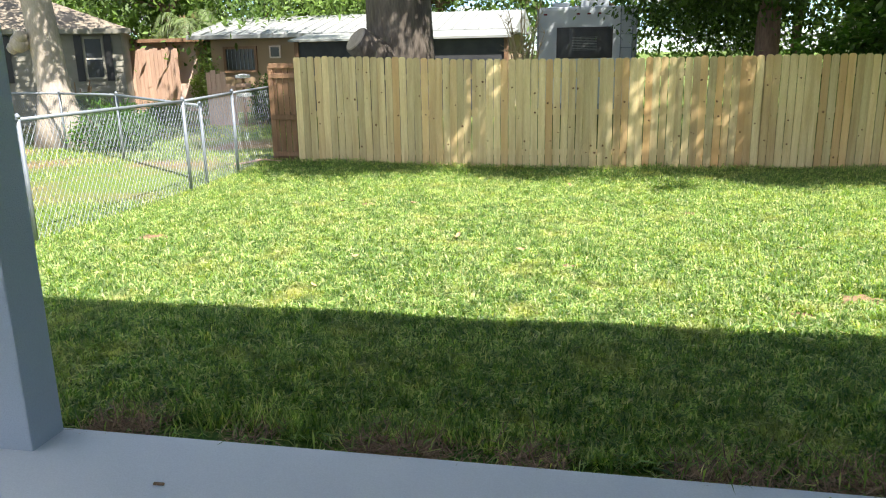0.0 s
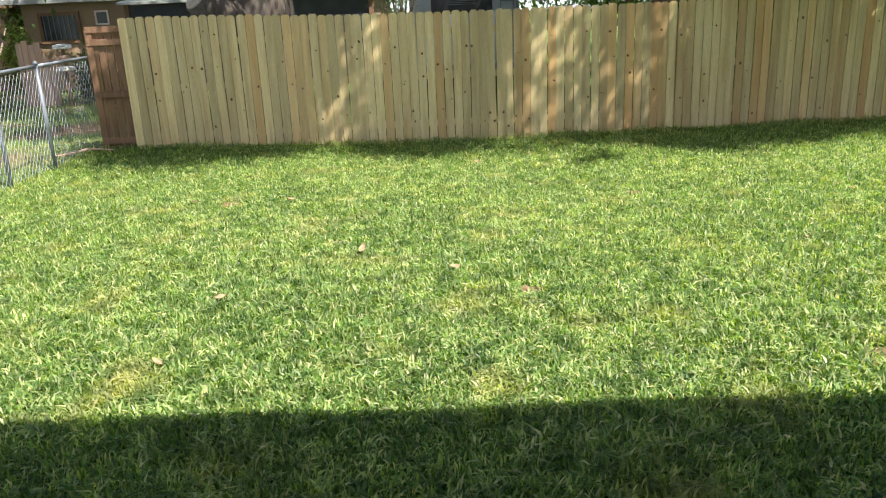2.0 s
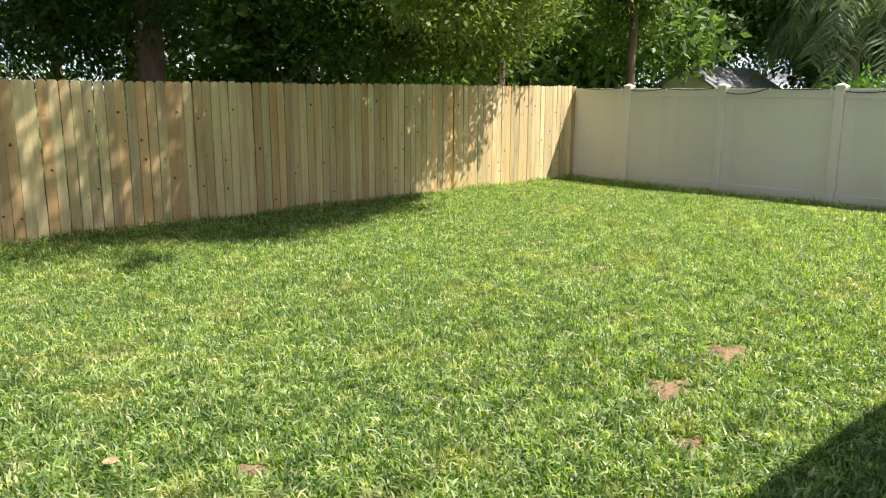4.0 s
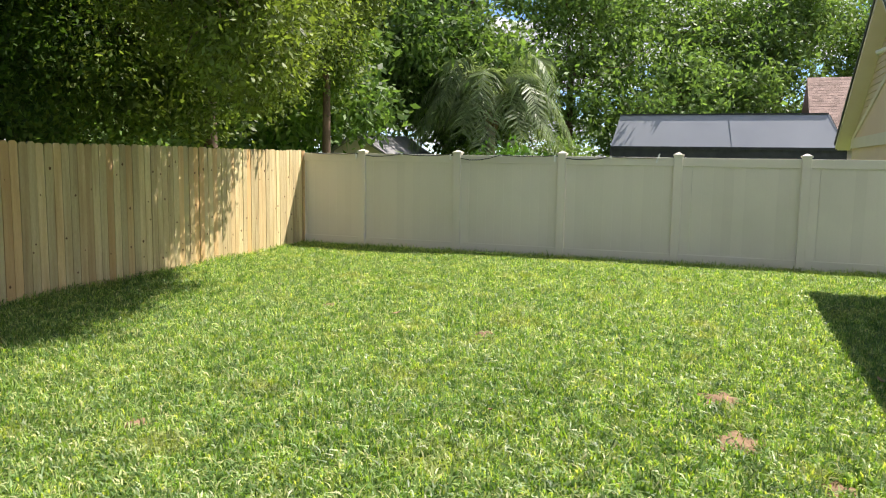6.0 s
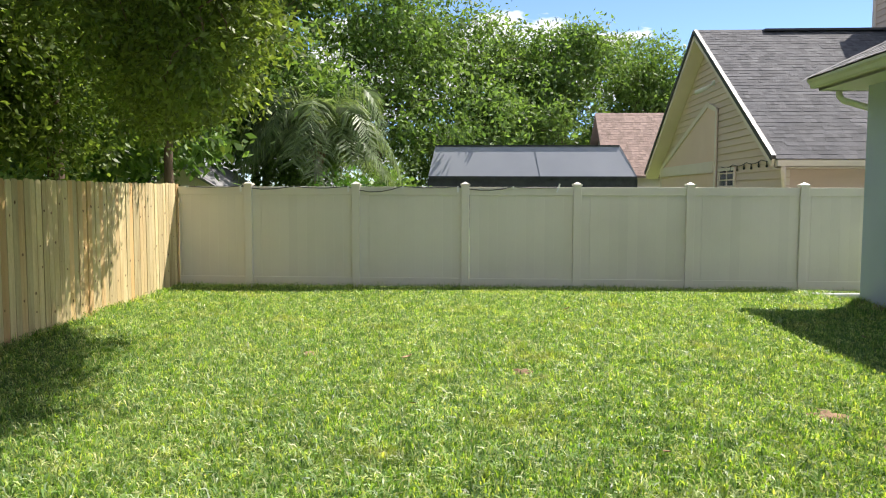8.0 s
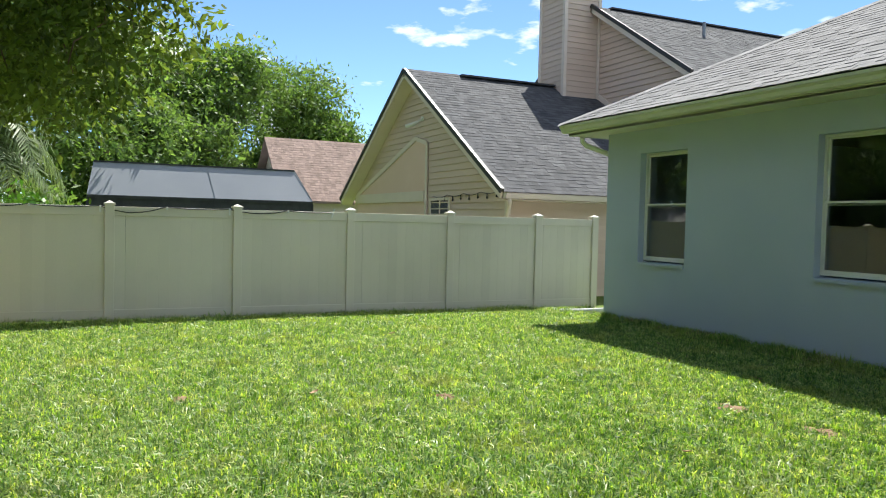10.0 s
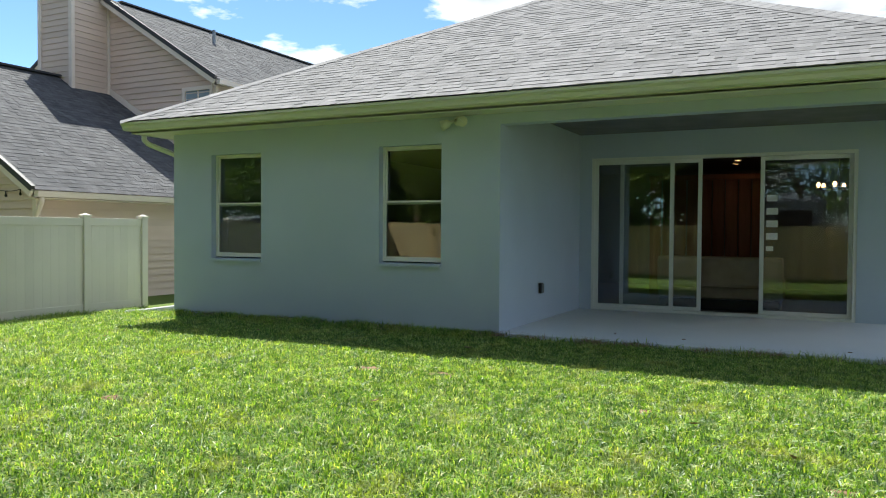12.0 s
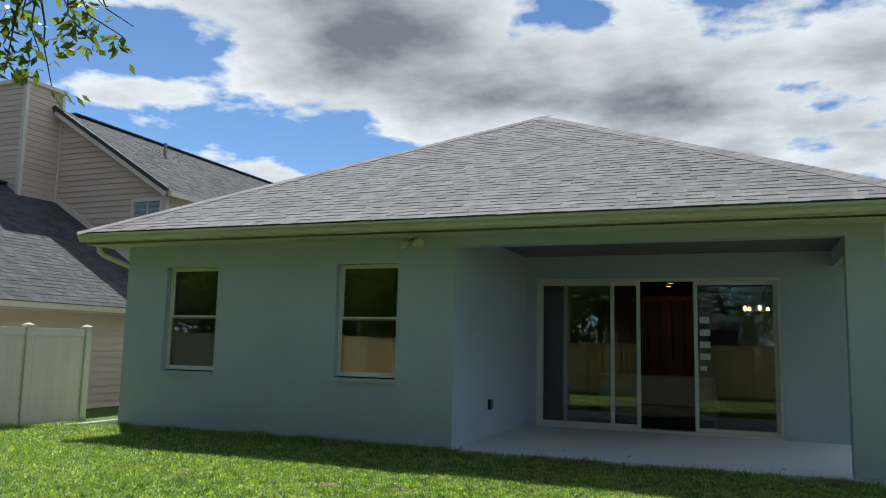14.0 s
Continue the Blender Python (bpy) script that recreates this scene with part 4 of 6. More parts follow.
# ---- trees ----
def leaf_cloud(rng, lobes, clumps, per, leaf, spread, shell=0.55, droop=0.0):
    """Corners of leaf-shaped facets, gathered in clumps inside ellipsoid lobes (x, y, z, rx, ry, rz)."""
    size = np.array([l[3] * l[4] * l[5] for l in lobes]) ** 0.75
    pick = rng.choice(len(lobes), clumps, p=size / size.sum())
    L = np.array(lobes)[pick]
    d = rng.normal(size=(clumps, 3))
    d /= np.linalg.norm(d, axis=1)[:, None]
    r = np.clip(rng.random(clumps) ** (1 / 3) * (1 - shell) + shell * rng.random(clumps) ** 0.3, 0, 1)
    mid = L[:, :3] + d * L[:, 3:] * r[:, None] * rng.uniform(0.85, 1.12, clumps)[:, None]
    n = clumps * per
    k = np.repeat(np.arange(clumps), per)
    sp = spread * rng.uniform(0.6, 1.5, clumps)[k][:, None]
    p = mid[k] + rng.normal(size=(n, 3)) * sp * np.array([1, 1, 0.7])
    p[:, 2] -= droop * np.abs(rng.normal(size=n))
    way = rng.normal(size=(n, 3)) + (p - L[k][:, :3]) / (L[k][:, 3:] + 0.01) * 0.6
    way[:, 2] -= 0.3
    way /= np.linalg.norm(way, axis=1)[:, None]
    face = rng.normal(size=(n, 3)) * 0.75 + np.array([0, 0, 0.9])
    side = np.cross(way, face)
    side /= np.linalg.norm(side, axis=1)[:, None] + 1e-9
    l = leaf * rng.uniform(0.6, 1.35, n)[:, None]
    w = l * rng.uniform(0.15, 0.27, n)[:, None]
    return np.stack([p, p + way * l * 0.45 + side * w, p + way * l, p + way * l * 0.45 - side * w], 1).reshape(-1, 3)


def limb(s, a, b, r0, r1, rng, n=6, bend=0.25, sides=8):
    a, b = Vector(a), Vector(b)
    pts, rad = [], []
    for i in range(n + 1):
        t = i / n
        p = a.lerp(b, t)
        if 0 < i < n:
            p += Vector((rng.uniform(-1, 1), rng.uniform(-1, 1), rng.uniform(-0.5, 1))) * bend * (b - a).length * 0.25
        pts.append(p)
        rad.append(r0 + (r1 - r0) * t)
    s.tube(pts, rad, sides)
    return pts


def tree(name, label, at, trunk_r, fork_z, lobes, clumps, per, leaf, spread, leafmat, barkmat, seed, droop=0.0, flare=1.35, lean=(0, 0), shell=0.55, limbs=True):
    rng, nrng = random.Random(seed), np.random.default_rng(seed)
    x, y = at
    z = gz(x, y) - 0.05
    t = thing(name, label, "tree", (x, y, z))
    s = Shape()
    top = Vector((x + lean[0], y + lean[1], fork_z))
    pts, rad = [], []
    for i in range(9):
        f = i / 8
        p = Vector((x, y, z)).lerp(top, f) + Vector((math.sin(3 * f + seed), math.cos(2.3 * f + seed), 0)) * trunk_r * 0.12 * (i > 0)
        pts.append(p)
        rad.append(trunk_r * (flare if i == 0 else (1 + (flare - 1) * 0.35 if i == 1 else 1.0 - 0.25 * f)))
    s.tube(pts, rad, 14)
    part("trunk", s, barkmat, t, smooth=True)
    if limbs:
        for l in sorted(lobes, key=lambda q: -q[3] * q[4] * q[5])[:7]:
            s = Shape()
            end = Vector((l[0], l[1], l[2] + 0.1 * l[5]))
            way = limb(s, top - Vector((0, 0, 0.3)), end, trunk_r * 0.42, trunk_r * 0.08, rng, sides=7)
            for _ in range(4):
                a = way[rng.randrange(2, len(way))]
                b = Vector(l[:3]) + Vector((rng.uniform(-0.8, 0.8) * l[3], rng.uniform(-0.8, 0.8) * l[4], rng.uniform(-0.7, 0.7) * l[5]))
                limb(s, a, b, trunk_r * 0.12, 0.012, rng, 4, sides=5)
            part("limb", s, barkmat, t, smooth=True)
    me = facets("crown", leaf_cloud(nrng, lobes, clumps, per, leaf, spread, shell, droop), 4, leafmat)
    under(new("crown", me), t)
    return t


# the oak behind the fence: it leans over the yard and shades the pickets
oak = tree("oak_tree", "massive old oak with furrowed grey bark behind the fence", (-4.25, 15.2), 0.72, 5.4,
           [(-1.35, 9.7, 7.0, 1.4, 1.7, 0.8)] * 4 + [(-0.35, 9.7, 7.0, 0.7, 1.5, 0.6)] * 4 + [(-1.5, 9.2, 7.5, 1.2, 1.2, 0.6), (-3.6, 12.4, 7.4, 2.2, 2.0, 1.3), (-5.5, 16, 8.5, 3.2, 3.0, 1.8), (-1.0, 14.0, 8.2, 2.0, 2.4, 1.5), (-8.5, 14.5, 7.6, 2.4, 2.4, 1.4)],
           1250, 42, 0.16, 0.26, LEAF_OAK, BARK, 21, lean=(0.15, -0.2), flare=1.15)
s = Shape().tube([(-4.30, 14.75, 1.30), (-4.52, 14.50, 1.58), (-4.72, 14.30, 1.80), (-4.84, 14.18, 1.93)], [0.40, 0.36, 0.30, 0.27], 14)
part("sawn_stub", s, BARK, oak, "sawn-off grey branch stub", smooth=True)
part("cut_face", Shape().tube([(-4.838, 14.182, 1.929), (-4.852, 14.168, 1.944)], [0.25, 0.24], 14), BARK_PALE, oak, "weathered pale cut face")

# lobes above z 6.7 are unseen, added to shade the fence and motorhome
tree("shade_tree", "dense dark leafy tree hanging over the fence", (2.58, 15.1), 0.24, 3.2,
     [(2.3, 15.6, 3.6, 1.7, 1.7, 1.9), (0.9, 15.4, 3.4, 1.3, 1.3, 1.6)] + [(1.75, 9.7, 7.0, 0.8, 1.5, 0.6)] * 5 + [ (1.9, 14.6, 5.6, 1.4, 1.8, 1.6), (6.0, 15.2, 4.0, 1.1, 1.2, 2.0), (3.0, 9.6, 7.0, 2.0, 1.7, 0.8), (5.2, 9.6, 7.1, 1.8, 1.6, 0.7), (7.2, 9.4, 7.2, 1.4, 1.3, 0.6), (3.5, 12.6, 6.8, 3.2, 1.8, 1.2), (2.2, 17.5, 3.2, 1.7, 1.6, 1.9), (1.5, 15.9, 7.2, 2.0, 1.6, 0.9), (1.2, 15.6, 7.8, 1.8, 1.6, 0.8)],
     2250, 52, 0.115, 0.27, LEAF_OAK, BARK_BROWN, 22, shell=0.4)
tree("fence_corner_tree", "leafy tree with hanging branches behind the fence corner", (9.8, 15.0), 0.15, 3.6,
     [(7.3, 14.9, 3.3, 1.5, 1.2, 1.8), (8.5, 14.2, 2.9, 1.2, 0.7, 1.5), (8.8, 15.0, 4.7, 1.9, 1.5, 2.0), (6.4, 15.4, 5.4, 1.9, 1.6, 2.0), (8.2, 16.4, 7.0, 2.4, 2.0, 1.8)],
     1150, 52, 0.13, 0.28, LEAF_BRIGHT, BARK_BROWN, 23)
tree("corner_tree", "slender tree with sunlit yellow-green leaves past the fence corner", (14.4, 15.0), 0.12, 3.4,
     [(13.6, 14.9, 4.7, 0.9, 0.8, 1.3), (14.6, 15.2, 4.4, 1.2, 1.0, 1.6), (13.2, 15.4, 5.4, 1.2, 1.1, 1.6), (15.6, 15.0, 6.2, 1.4, 1.2, 1.5)],
     620, 56, 0.13, 0.24, LEAF_BRIGHT, BARK_BROWN, 24)



def overhang():
    """A leafy bough that reaches down over the yard."""
    rng, nrng = random.Random(3), np.random.default_rng(3)
    t = thing("overhanging_bough", "leafy oak bough hanging over the lawn", "branch", (3.2, 9.6, 6.2))
    s = Shape()
    limb(s, (3.6, 10.4, 6.6), (2.35, 9.0, 3.75), 0.035, 0.012, rng, 6, 0.2, 6)
    tips = [(2.25, 9.14, 3.22), (2.17, 9.04, 3.01), (2.13, 8.99, 2.85), (2.05, 8.89, 3.26), (2.0, 8.83, 3.17), (1.89, 8.71, 3.24), (2.3, 9.2, 3.05), (2.30, 9.15, 3.32), (2.12, 8.98, 3.42), (1.95, 8.82, 3.40), (2.42, 9.30, 3.12), (2.24, 9.22, 2.86), (1.82, 8.70, 3.30), (1.65, 8.47, 3.55), (2.5, 9.3, 3.6)]
    for q in tips:
        limb(s, (2.35, 9.0, 3.75), q, 0.010, 0.003, rng, 4, 0.3, 5)
    part("twig", s, BARK_BROWN, t, smooth=True)
    lobes = [(q[0], q[1], q[2] + 0.03, 0.13, 0.13, 0.11) for q in tips] + [(2.5, 9.2, 3.95, 0.3, 0.3, 0.22), (3.0, 9.8, 5.0, 0.4, 0.4, 0.5)]
    under(new("leaves", facets("leaves", leaf_cloud(nrng, lobes, 105, 11, 0.085, 0.05), 4, LEAF_BRIGHT)), t)
    # the heavy part of the bough, lower towards the fence
    heavy = [(3.50, 9.90, 2.85, 0.50, 0.50, 0.70), (3.75, 10.2, 3.7, 0.8, 0.7, 0.8), (4.3, 10.35, 2.75, 0.65, 0.55, 0.70), (5.0, 10.8, 3.2, 0.9, 0.8, 0.95),
             (5.9, 11.2, 2.8, 0.8, 0.7, 0.75), (6.4, 11.6, 3.7, 1.1, 0.9, 1.1), (4.6, 11.5, 4.5, 1.3, 1.0, 1.1), (7.3, 12.1, 2.9, 0.8, 0.7, 0.8), (4.1, 11.3, 3.4, 0.8, 0.7, 0.9), (8.2, 12.6, 3.5, 1.0, 0.8, 1.0)]
    s = Shape()
    for l in heavy:
        way = limb(s, (4.4, 13.2, 6.4), (l[0], l[1], l[2] + 0.2), 0.05, 0.014, rng, 6, 0.25, 6)
        for _ in range(5):
            limb(s, way[rng.randrange(3, 7)], Vector(l[:3]) + Vector((rng.uniform(-0.8, 0.8) * l[3], rng.uniform(-0.8, 0.8) * l[4], rng.uniform(-0.9, 0.6) * l[5])), 0.012, 0.004, rng, 4, 0.3, 5)
    part("bough", s, BARK_BROWN, t, smooth=True)
    under(new("foliage", facets("foliage", leaf_cloud(nrng, heavy, 1150, 52, 0.080, 0.14, 0.45, 0.05), 4, LEAF_BRIGHT)), t)


overhang()


def far_tree(label, x, y, h, w, seed, mat=None, low=0.22):
    nr = random.Random(seed)
    lobes = []
    for i in range(17):
        a, f = nr.uniform(0, 6.28), nr.uniform(low, 0.95)
        r = w * (0.60 - 0.2 * abs(f - 0.5)) * nr.uniform(0.7, 1.15)
        d = w * 0.78 * (1.15 - f) * nr.uniform(0.4, 1.2)
        lobes.append((x + d * math.cos(a), y + d * math.sin(a), h * f, r, r, h * nr.uniform(0.085, 0.14)))
    tree("background_tree", label, (x, y), w * 0.032, h * 0.4, lobes, 720 if x > 8 else 430, 44 if x > 8 else 37, 0.30 if x > 8 else 0.26, 0.40 if x > 8 else 0.5, mat or LEAF_FAR, BARK_BROWN, seed)


for k, (x, y, h, w) in enumerate(((18.5, 19.5, 9.5, 4.6), (28.5, 20.5, 14, 5.4), (29, 17.0, 14.5, 5.6), (38, 13.5, 16.5, 6.8), (43, 8.0, 13.0, 6.6), (45, 3, 11.6, 6.4), (48.5, -2.2, 10.8, 5.4), (50, -5.0, 8.2, 3.2), (34, 19, 15, 6.4), (15, 23, 9, 5), (9.5, 21, 8.5, 4.6), (4.5, 21.5, 8, 4.5))):
    far_tree("tall green tree in the woods past the vinyl fence" if x > 12 else "dense green tree beyond the wooden fence", x, y, h, w, 40 + k, LEAF_FAR)
for k, (x, y, h, w) in enumerate(((-27, 30, 9, 6), (-17.5, 29.5, 9, 5.5), (-11, 31, 9, 5.5), (-20, 33, 10, 6.5), (-13.5, 34, 10, 6), (-7, 33, 10, 6.5), (-0.5, 34, 10, 6.5), (6, 33, 10, 6.5), (-23, 26, 8, 4.5), (19, 38, 11, 7))):
    far_tree("dense green tree behind the neighbouring bungalows", x, y, h, w, 60 + k, None, 0.12)
# hedge-like scrub that closes the foot of the woods
for k, (x, y, w, h) in enumerate(((27, 15.5, 2.2, 2.8), (21, 12.0, 1.3, 1.8), (27, 11.6, 1.5, 2.2), (25, 20.5, 2.5, 3.0), (36, 16, 3, 3.5), (37, 1, 3, 3.2), (38, 10, 3, 3.4), (5.6, 19.5, 2, 2.6), (10.5, 17.8, 1.8, 2.6), (16.5, 18.6, 2.0, 2.8), (13.2, 18.2, 1.8, 2.8), (19.0, 19.6, 1.6, 2.6))):
    b = thing("scrub", "tangled green undergrowth beneath the trees", "bush", (x, y, gz(x, y)))
    nr = np.random.default_rng(80 + k)
    under(new("foliage", facets("foliage", leaf_cloud(nr, [(x, y, h * 0.45, w, w * 0.8, h * 0.55), (x + 0.5 * w, y, h * 0.3, w * 0.7, w * 0.6, h * 0.4)], 130, 30, 0.22, 0.3), 4, LEAF_SHRUB if k % 2 else LEAF_FAR)), b)
    part("stem", Shape().tube([(x, y, gz(x, y) - 0.05), (x + 0.1, y, h * 0.5)], [0.05, 0.02], 6), BARK_BROWN, b)


def palm(name, label, x, y, z0, length, fronds, seed, up=0.9):
    rng = random.Random(seed)
    t = thing(name, label, "palm", (x, y, gz(x, y)))
    part("trunk", Shape().tube([(x, y, gz(x, y) - 0.05), (x + 0.05, y, z0 * 0.6), (x, y, z0)], [0.20, 0.16, 0.14], 12), BARK_PALE, t, smooth=True)
    boots = Shape()
    for i in range(26):
        a, zz = rng.uniform(0, 6.28), z0 - rng.uniform(0.0, 0.9)
        p = Vector((x + 0.13 * math.cos(a), y + 0.13 * math.sin(a), zz))
        boots.tube([p, p + Vector((0.12 * math.cos(a), 0.12 * math.sin(a), 0.32)), p + Vector((0.2 * math.cos(a), 0.2 * math.sin(a), 0.7))], [0.05, 0.03, 0.012], 5)
    part("leaf_boots", boots, FROND_DRY, t)
    for i in range(fronds):
        a = 2.4 * i + rng.uniform(-0.3, 0.3)
        rise = up * (0.2 + 0.8 * (i / fronds)) + rng.uniform(-0.1, 0.1)
        L = length * rng.uniform(0.8, 1.1)
        s, pts = Shape(), []
        for k in range(13):
            f = k / 12
            out = L * (f * (1 - 0.25 * rise * f))
            hgt = L * (rise * 1.25 * f - (0.55 + 0.75 * rise) * f * f)
            pts.append(Vector((x + out * math.cos(a) * 0.8, y + out * math.sin(a) * 0.8, z0 + hgt)))
        s.tube(pts, [0.022 * (1 - 0.8 * k / 12) for k in range(13)], 5)
        for k in range(2, 13):
            for half in (0.0, 0.2, 0.4, 0.6, 0.8):
                p = pts[k].lerp(pts[k - 1], half)
                way = (pts[k] - pts[k - 1]).normalized()
                side = way.cross(Vector((0, 0, 1))).normalized()
                for sg in (-1, 1):
                    l = 0.5 * length / 2.2 * (1.1 - 0.6 * abs(k / 12 - 0.4)) * rng.uniform(0.8, 1.15)
                    d = (side * sg + way * 0.55 + Vector((0, 0, rng.uniform(-0.75, 0.1)))).normalized()
                    q = p + d * l * 0.6
                    e = p + d * l + Vector((0, 0, -0.35 * l))
                    w = way * 0.011 * length / 2.2
                    s.add([p - w, p + w, q + w, e, q - w], [(0, 1, 2, 3, 4)])
        part("frond", s, FROND, t)
    return t


palm("queen_palm", "feathery grey-green palm with arching fronds past the fence", 25.0, 13.9, 3.3, 4.4, 32, 6, 1.25)
palm("palmetto", "grey-green palmetto clump by the grey house", -13.6, 18.0, 0.5, 1.5, 14, 8, 0.9)
palm("banana_palm", "tall broad palm behind the pink shed", -15.2, 27.0, 2.6, 2.2, 14, 9, 1.1)

# crown is out of view; its outer lobes are added to shade the grey house
tree("pale_tree", "thick pale-barked tree with a burl beside the chain-link fence", (-11.5, 14.5), 0.34, 5.2,
     [(-11.5, 15, 7.5, 3, 3, 1.6), (-13.5, 13.5, 7, 2.5, 2.2, 1.4), (-9.4, 13.2, 7.6, 2.0, 1.8, 1.2), (-14.5, 17.5, 7.6, 3.2, 2.4, 1.3), (-18.5, 17.2, 8.0, 3.2, 2.4, 1.3), (-8.5, 20.5, 8.0, 3.5, 2.2, 1.3), (-9.0, 17.5, 7.6, 3.2, 2.2, 1.0), (-10.5, 11.0, 7.8, 1.8, 1.8, 0.9)], 950, 32, 0.22, 0.32, LEAF_OAK, BARK_PALE, 31, lean=(-0.55, 0.1), flare=1.9)
burl = Shape()
for (bx, by, bz, r) in ((-12.05, 14.28, 2.02, 0.20), (-12.2, 14.25, 1.92, 0.13), (-11.95, 14.2, 2.15, 0.14)):
    burl.lathe((bx, by, bz), [(0.02, -r), (r * 0.7, -r * 0.7), (r, 0), (r * 0.7, r * 0.7), (0.02, r)], 10)
tagged(part("tree_burl", burl, BARK_PALE, bpy.data.objects["pale_tree"], "knobbly burl", smooth=True))


def bush(name, label, x, y, r, h, seed, mat, leaf=0.09):
    b = thing(name, label, "bush", (x, y, gz(x, y)))
    nr, rg = np.random.default_rng(seed), random.Random(seed)
    z = gz(x, y)
    lobes = [(x, y, z + h * 0.5, r, r * 0.8, h * 0.5), (x + r * 0.5, y + 0.1, z + h * 0.4, r * 0.6, r * 0.6, h * 0.4), (x - r * 0.45, y, z + h * 0.38, r * 0.6, r * 0.6, h * 0.38)]
    under(new("foliage", facets("foliage", leaf_cloud(nr, lobes, 150, 24, leaf, 0.09), 4, mat)), b)
    s = Shape()
    for _ in range(5):
        limb(s, (x, y, z - 0.03), (x + rg.uniform(-r, r) * 0.6, y + rg.uniform(-r, r) * 0.5, z + h * 0.7), 0.025, 0.008, rg, 3, sides=5)
    part("stem", s, BARK_BROWN, b)


bush("garden_bush", "rounded leafy green bush behind the chain-link fence", -9.6, 13.5, 0.85, 0.95, 90, LEAF_SHRUB)
bush("low_shrub", "low dark shrub in front of the pink boards", -12.4, 20.0, 0.6, 0.6, 91, LEAF_SHRUB)
bush("clipped_bush", "round green bush by the tan bungalow", -9.3, 20.0, 0.36, 1.35, 92, LEAF_OAK)
bush("side_bush", "bright green bush between the bungalows", -12.95, 23.6, 0.4, 2.0, 93, LEAF_BRIGHT)


def build_weeds():
    """Thin grass past the chain-link fence."""
    rng = np.random.default_rng(17)
    n = 60000
    x, y = rng.uniform(-13, -6.0, n), rng.uniform(4, 20, n)
    keep = np.sin(1.1 * x + 0.7 * np.sin(0.9 * y)) + np.sin(1.4 * y + 0.5 * x) + rng.normal(0, 0.5, n) > 0.1
    x, y = x[keep], y[keep]
    n = len(x)
    a, h, w = rng.uniform(0, 6.28, n), rng.uniform(0.03, 0.08, n), rng.uniform(0.005, 0.009, n)
    root = np.stack([x, y, ground_z(x, y) - 0.003], 1)
    sd = np.stack([-np.sin(a) * w, np.cos(a) * w, 0 * w], 1)
    tip = root + np.stack([np.cos(a) * h * 0.7, np.sin(a) * h * 0.7, h], 1)
    tagged(new("weedy_grass", facets("weedy_grass", np.stack([root - sd, root + sd, tip], 1).reshape(-1, 3), 3, GRASS)), "thin weedy grass on sand past the chain-link", "grass", kind="stuff")


build_weeds()


# ---- chain-link fences ----
def chain_link(name, label, line, h, cell, white=False):
    t = thing(name, label, "fence", (*line[0], gz(*line[0])))
    for i, (a, b) in enumerate(zip(line[:-1], line[1:])):
        a, b = Vector((*a, gz(*a))), Vector((*b, gz(*b)))
        L = (b - a).xy.length
        u = (b - a) / L
        up = Vector((0, 0, 1))
        part("top_rail", Shape().tube([a + up * h, b + up * h], 0.021, 8), GALV, t, smooth=True)
        s = Shape()
        n = int(L / cell)
        for k in range(-int(h / cell), n + 1):
            for sg in (1, -1):
                # a wire leaning one way, clipped to the bay
                x0, x1 = k * cell, k * cell + h * 0.62
                z0, z1 = (0.03, h) if sg > 0 else (h, 0.03)
                lo, hi = max(x0, 0), min(x1, L)
                if hi - lo < 0.02:
                    continue
                f0, f1 = (lo - x0) / (x1 - x0), (hi - x0) / (x1 - x0)
                p, q = a + u * lo + up * (z0 + (z1 - z0) * f0), a + u * hi + up * (z0 + (z1 - z0) * f1)
                s.tube([p, q], 0.0024, 3, cap=False)
        tagged(part("wire_mesh", s, GALV, t), kind="stuff")
    for a in line:
        z = gz(*a)
        p = part("post", Shape().tube([(*a, z - 0.1), (*a, z + h + 0.02)], 0.024, 10), GALV, t, smooth=True)
        part("post_cap", Shape().lathe((*a, z + h + 0.015), [(0.028, 0), (0.028, 0.02), (0.02, 0.035), (0.005, 0.05)], 10), GALV, p, smooth=True)


chain_link("chain_link_fence", "galvanised chain-link fence along the lawn's side", [(-5.84, 12.45), (-5.87, 11.05), (-5.90, 9.65), (-5.92, 6.60), (-5.94, 3.55), (-5.96, 0.5)], 1.23, 0.075)
chain_link("far_chain_link_fence", "galvanised chain-link fence behind the bush", [(-5.95, 10.2), (-8.6, 12.2), (-10.9, 13.75), (-14.5, 15.7)], 1.13, 0.10)
stick = thing("fallen_stick", "bare sticks lying by the fence", "stick", (-5.9, 11.9, gz(-5.9, 11.9)))
part("stick", Shape().tube([(-6.1, 11.75, gz(-6, 11.8) + 0.03), (-5.85, 11.95, gz(-6, 11.8) + 0.07), (-5.5, 11.9, gz(-6, 11.8) + 0.05)], [0.018, 0.015, 0.008], 6), PINK_WOOD, stick)
part("stick", Shape().tube([(-6.2, 11.6, gz(-6, 11.8) + 0.03), (-5.7, 11.7, gz(-6, 11.8) + 0.1)], [0.014, 0.006], 6), PINK_WOOD, stick)


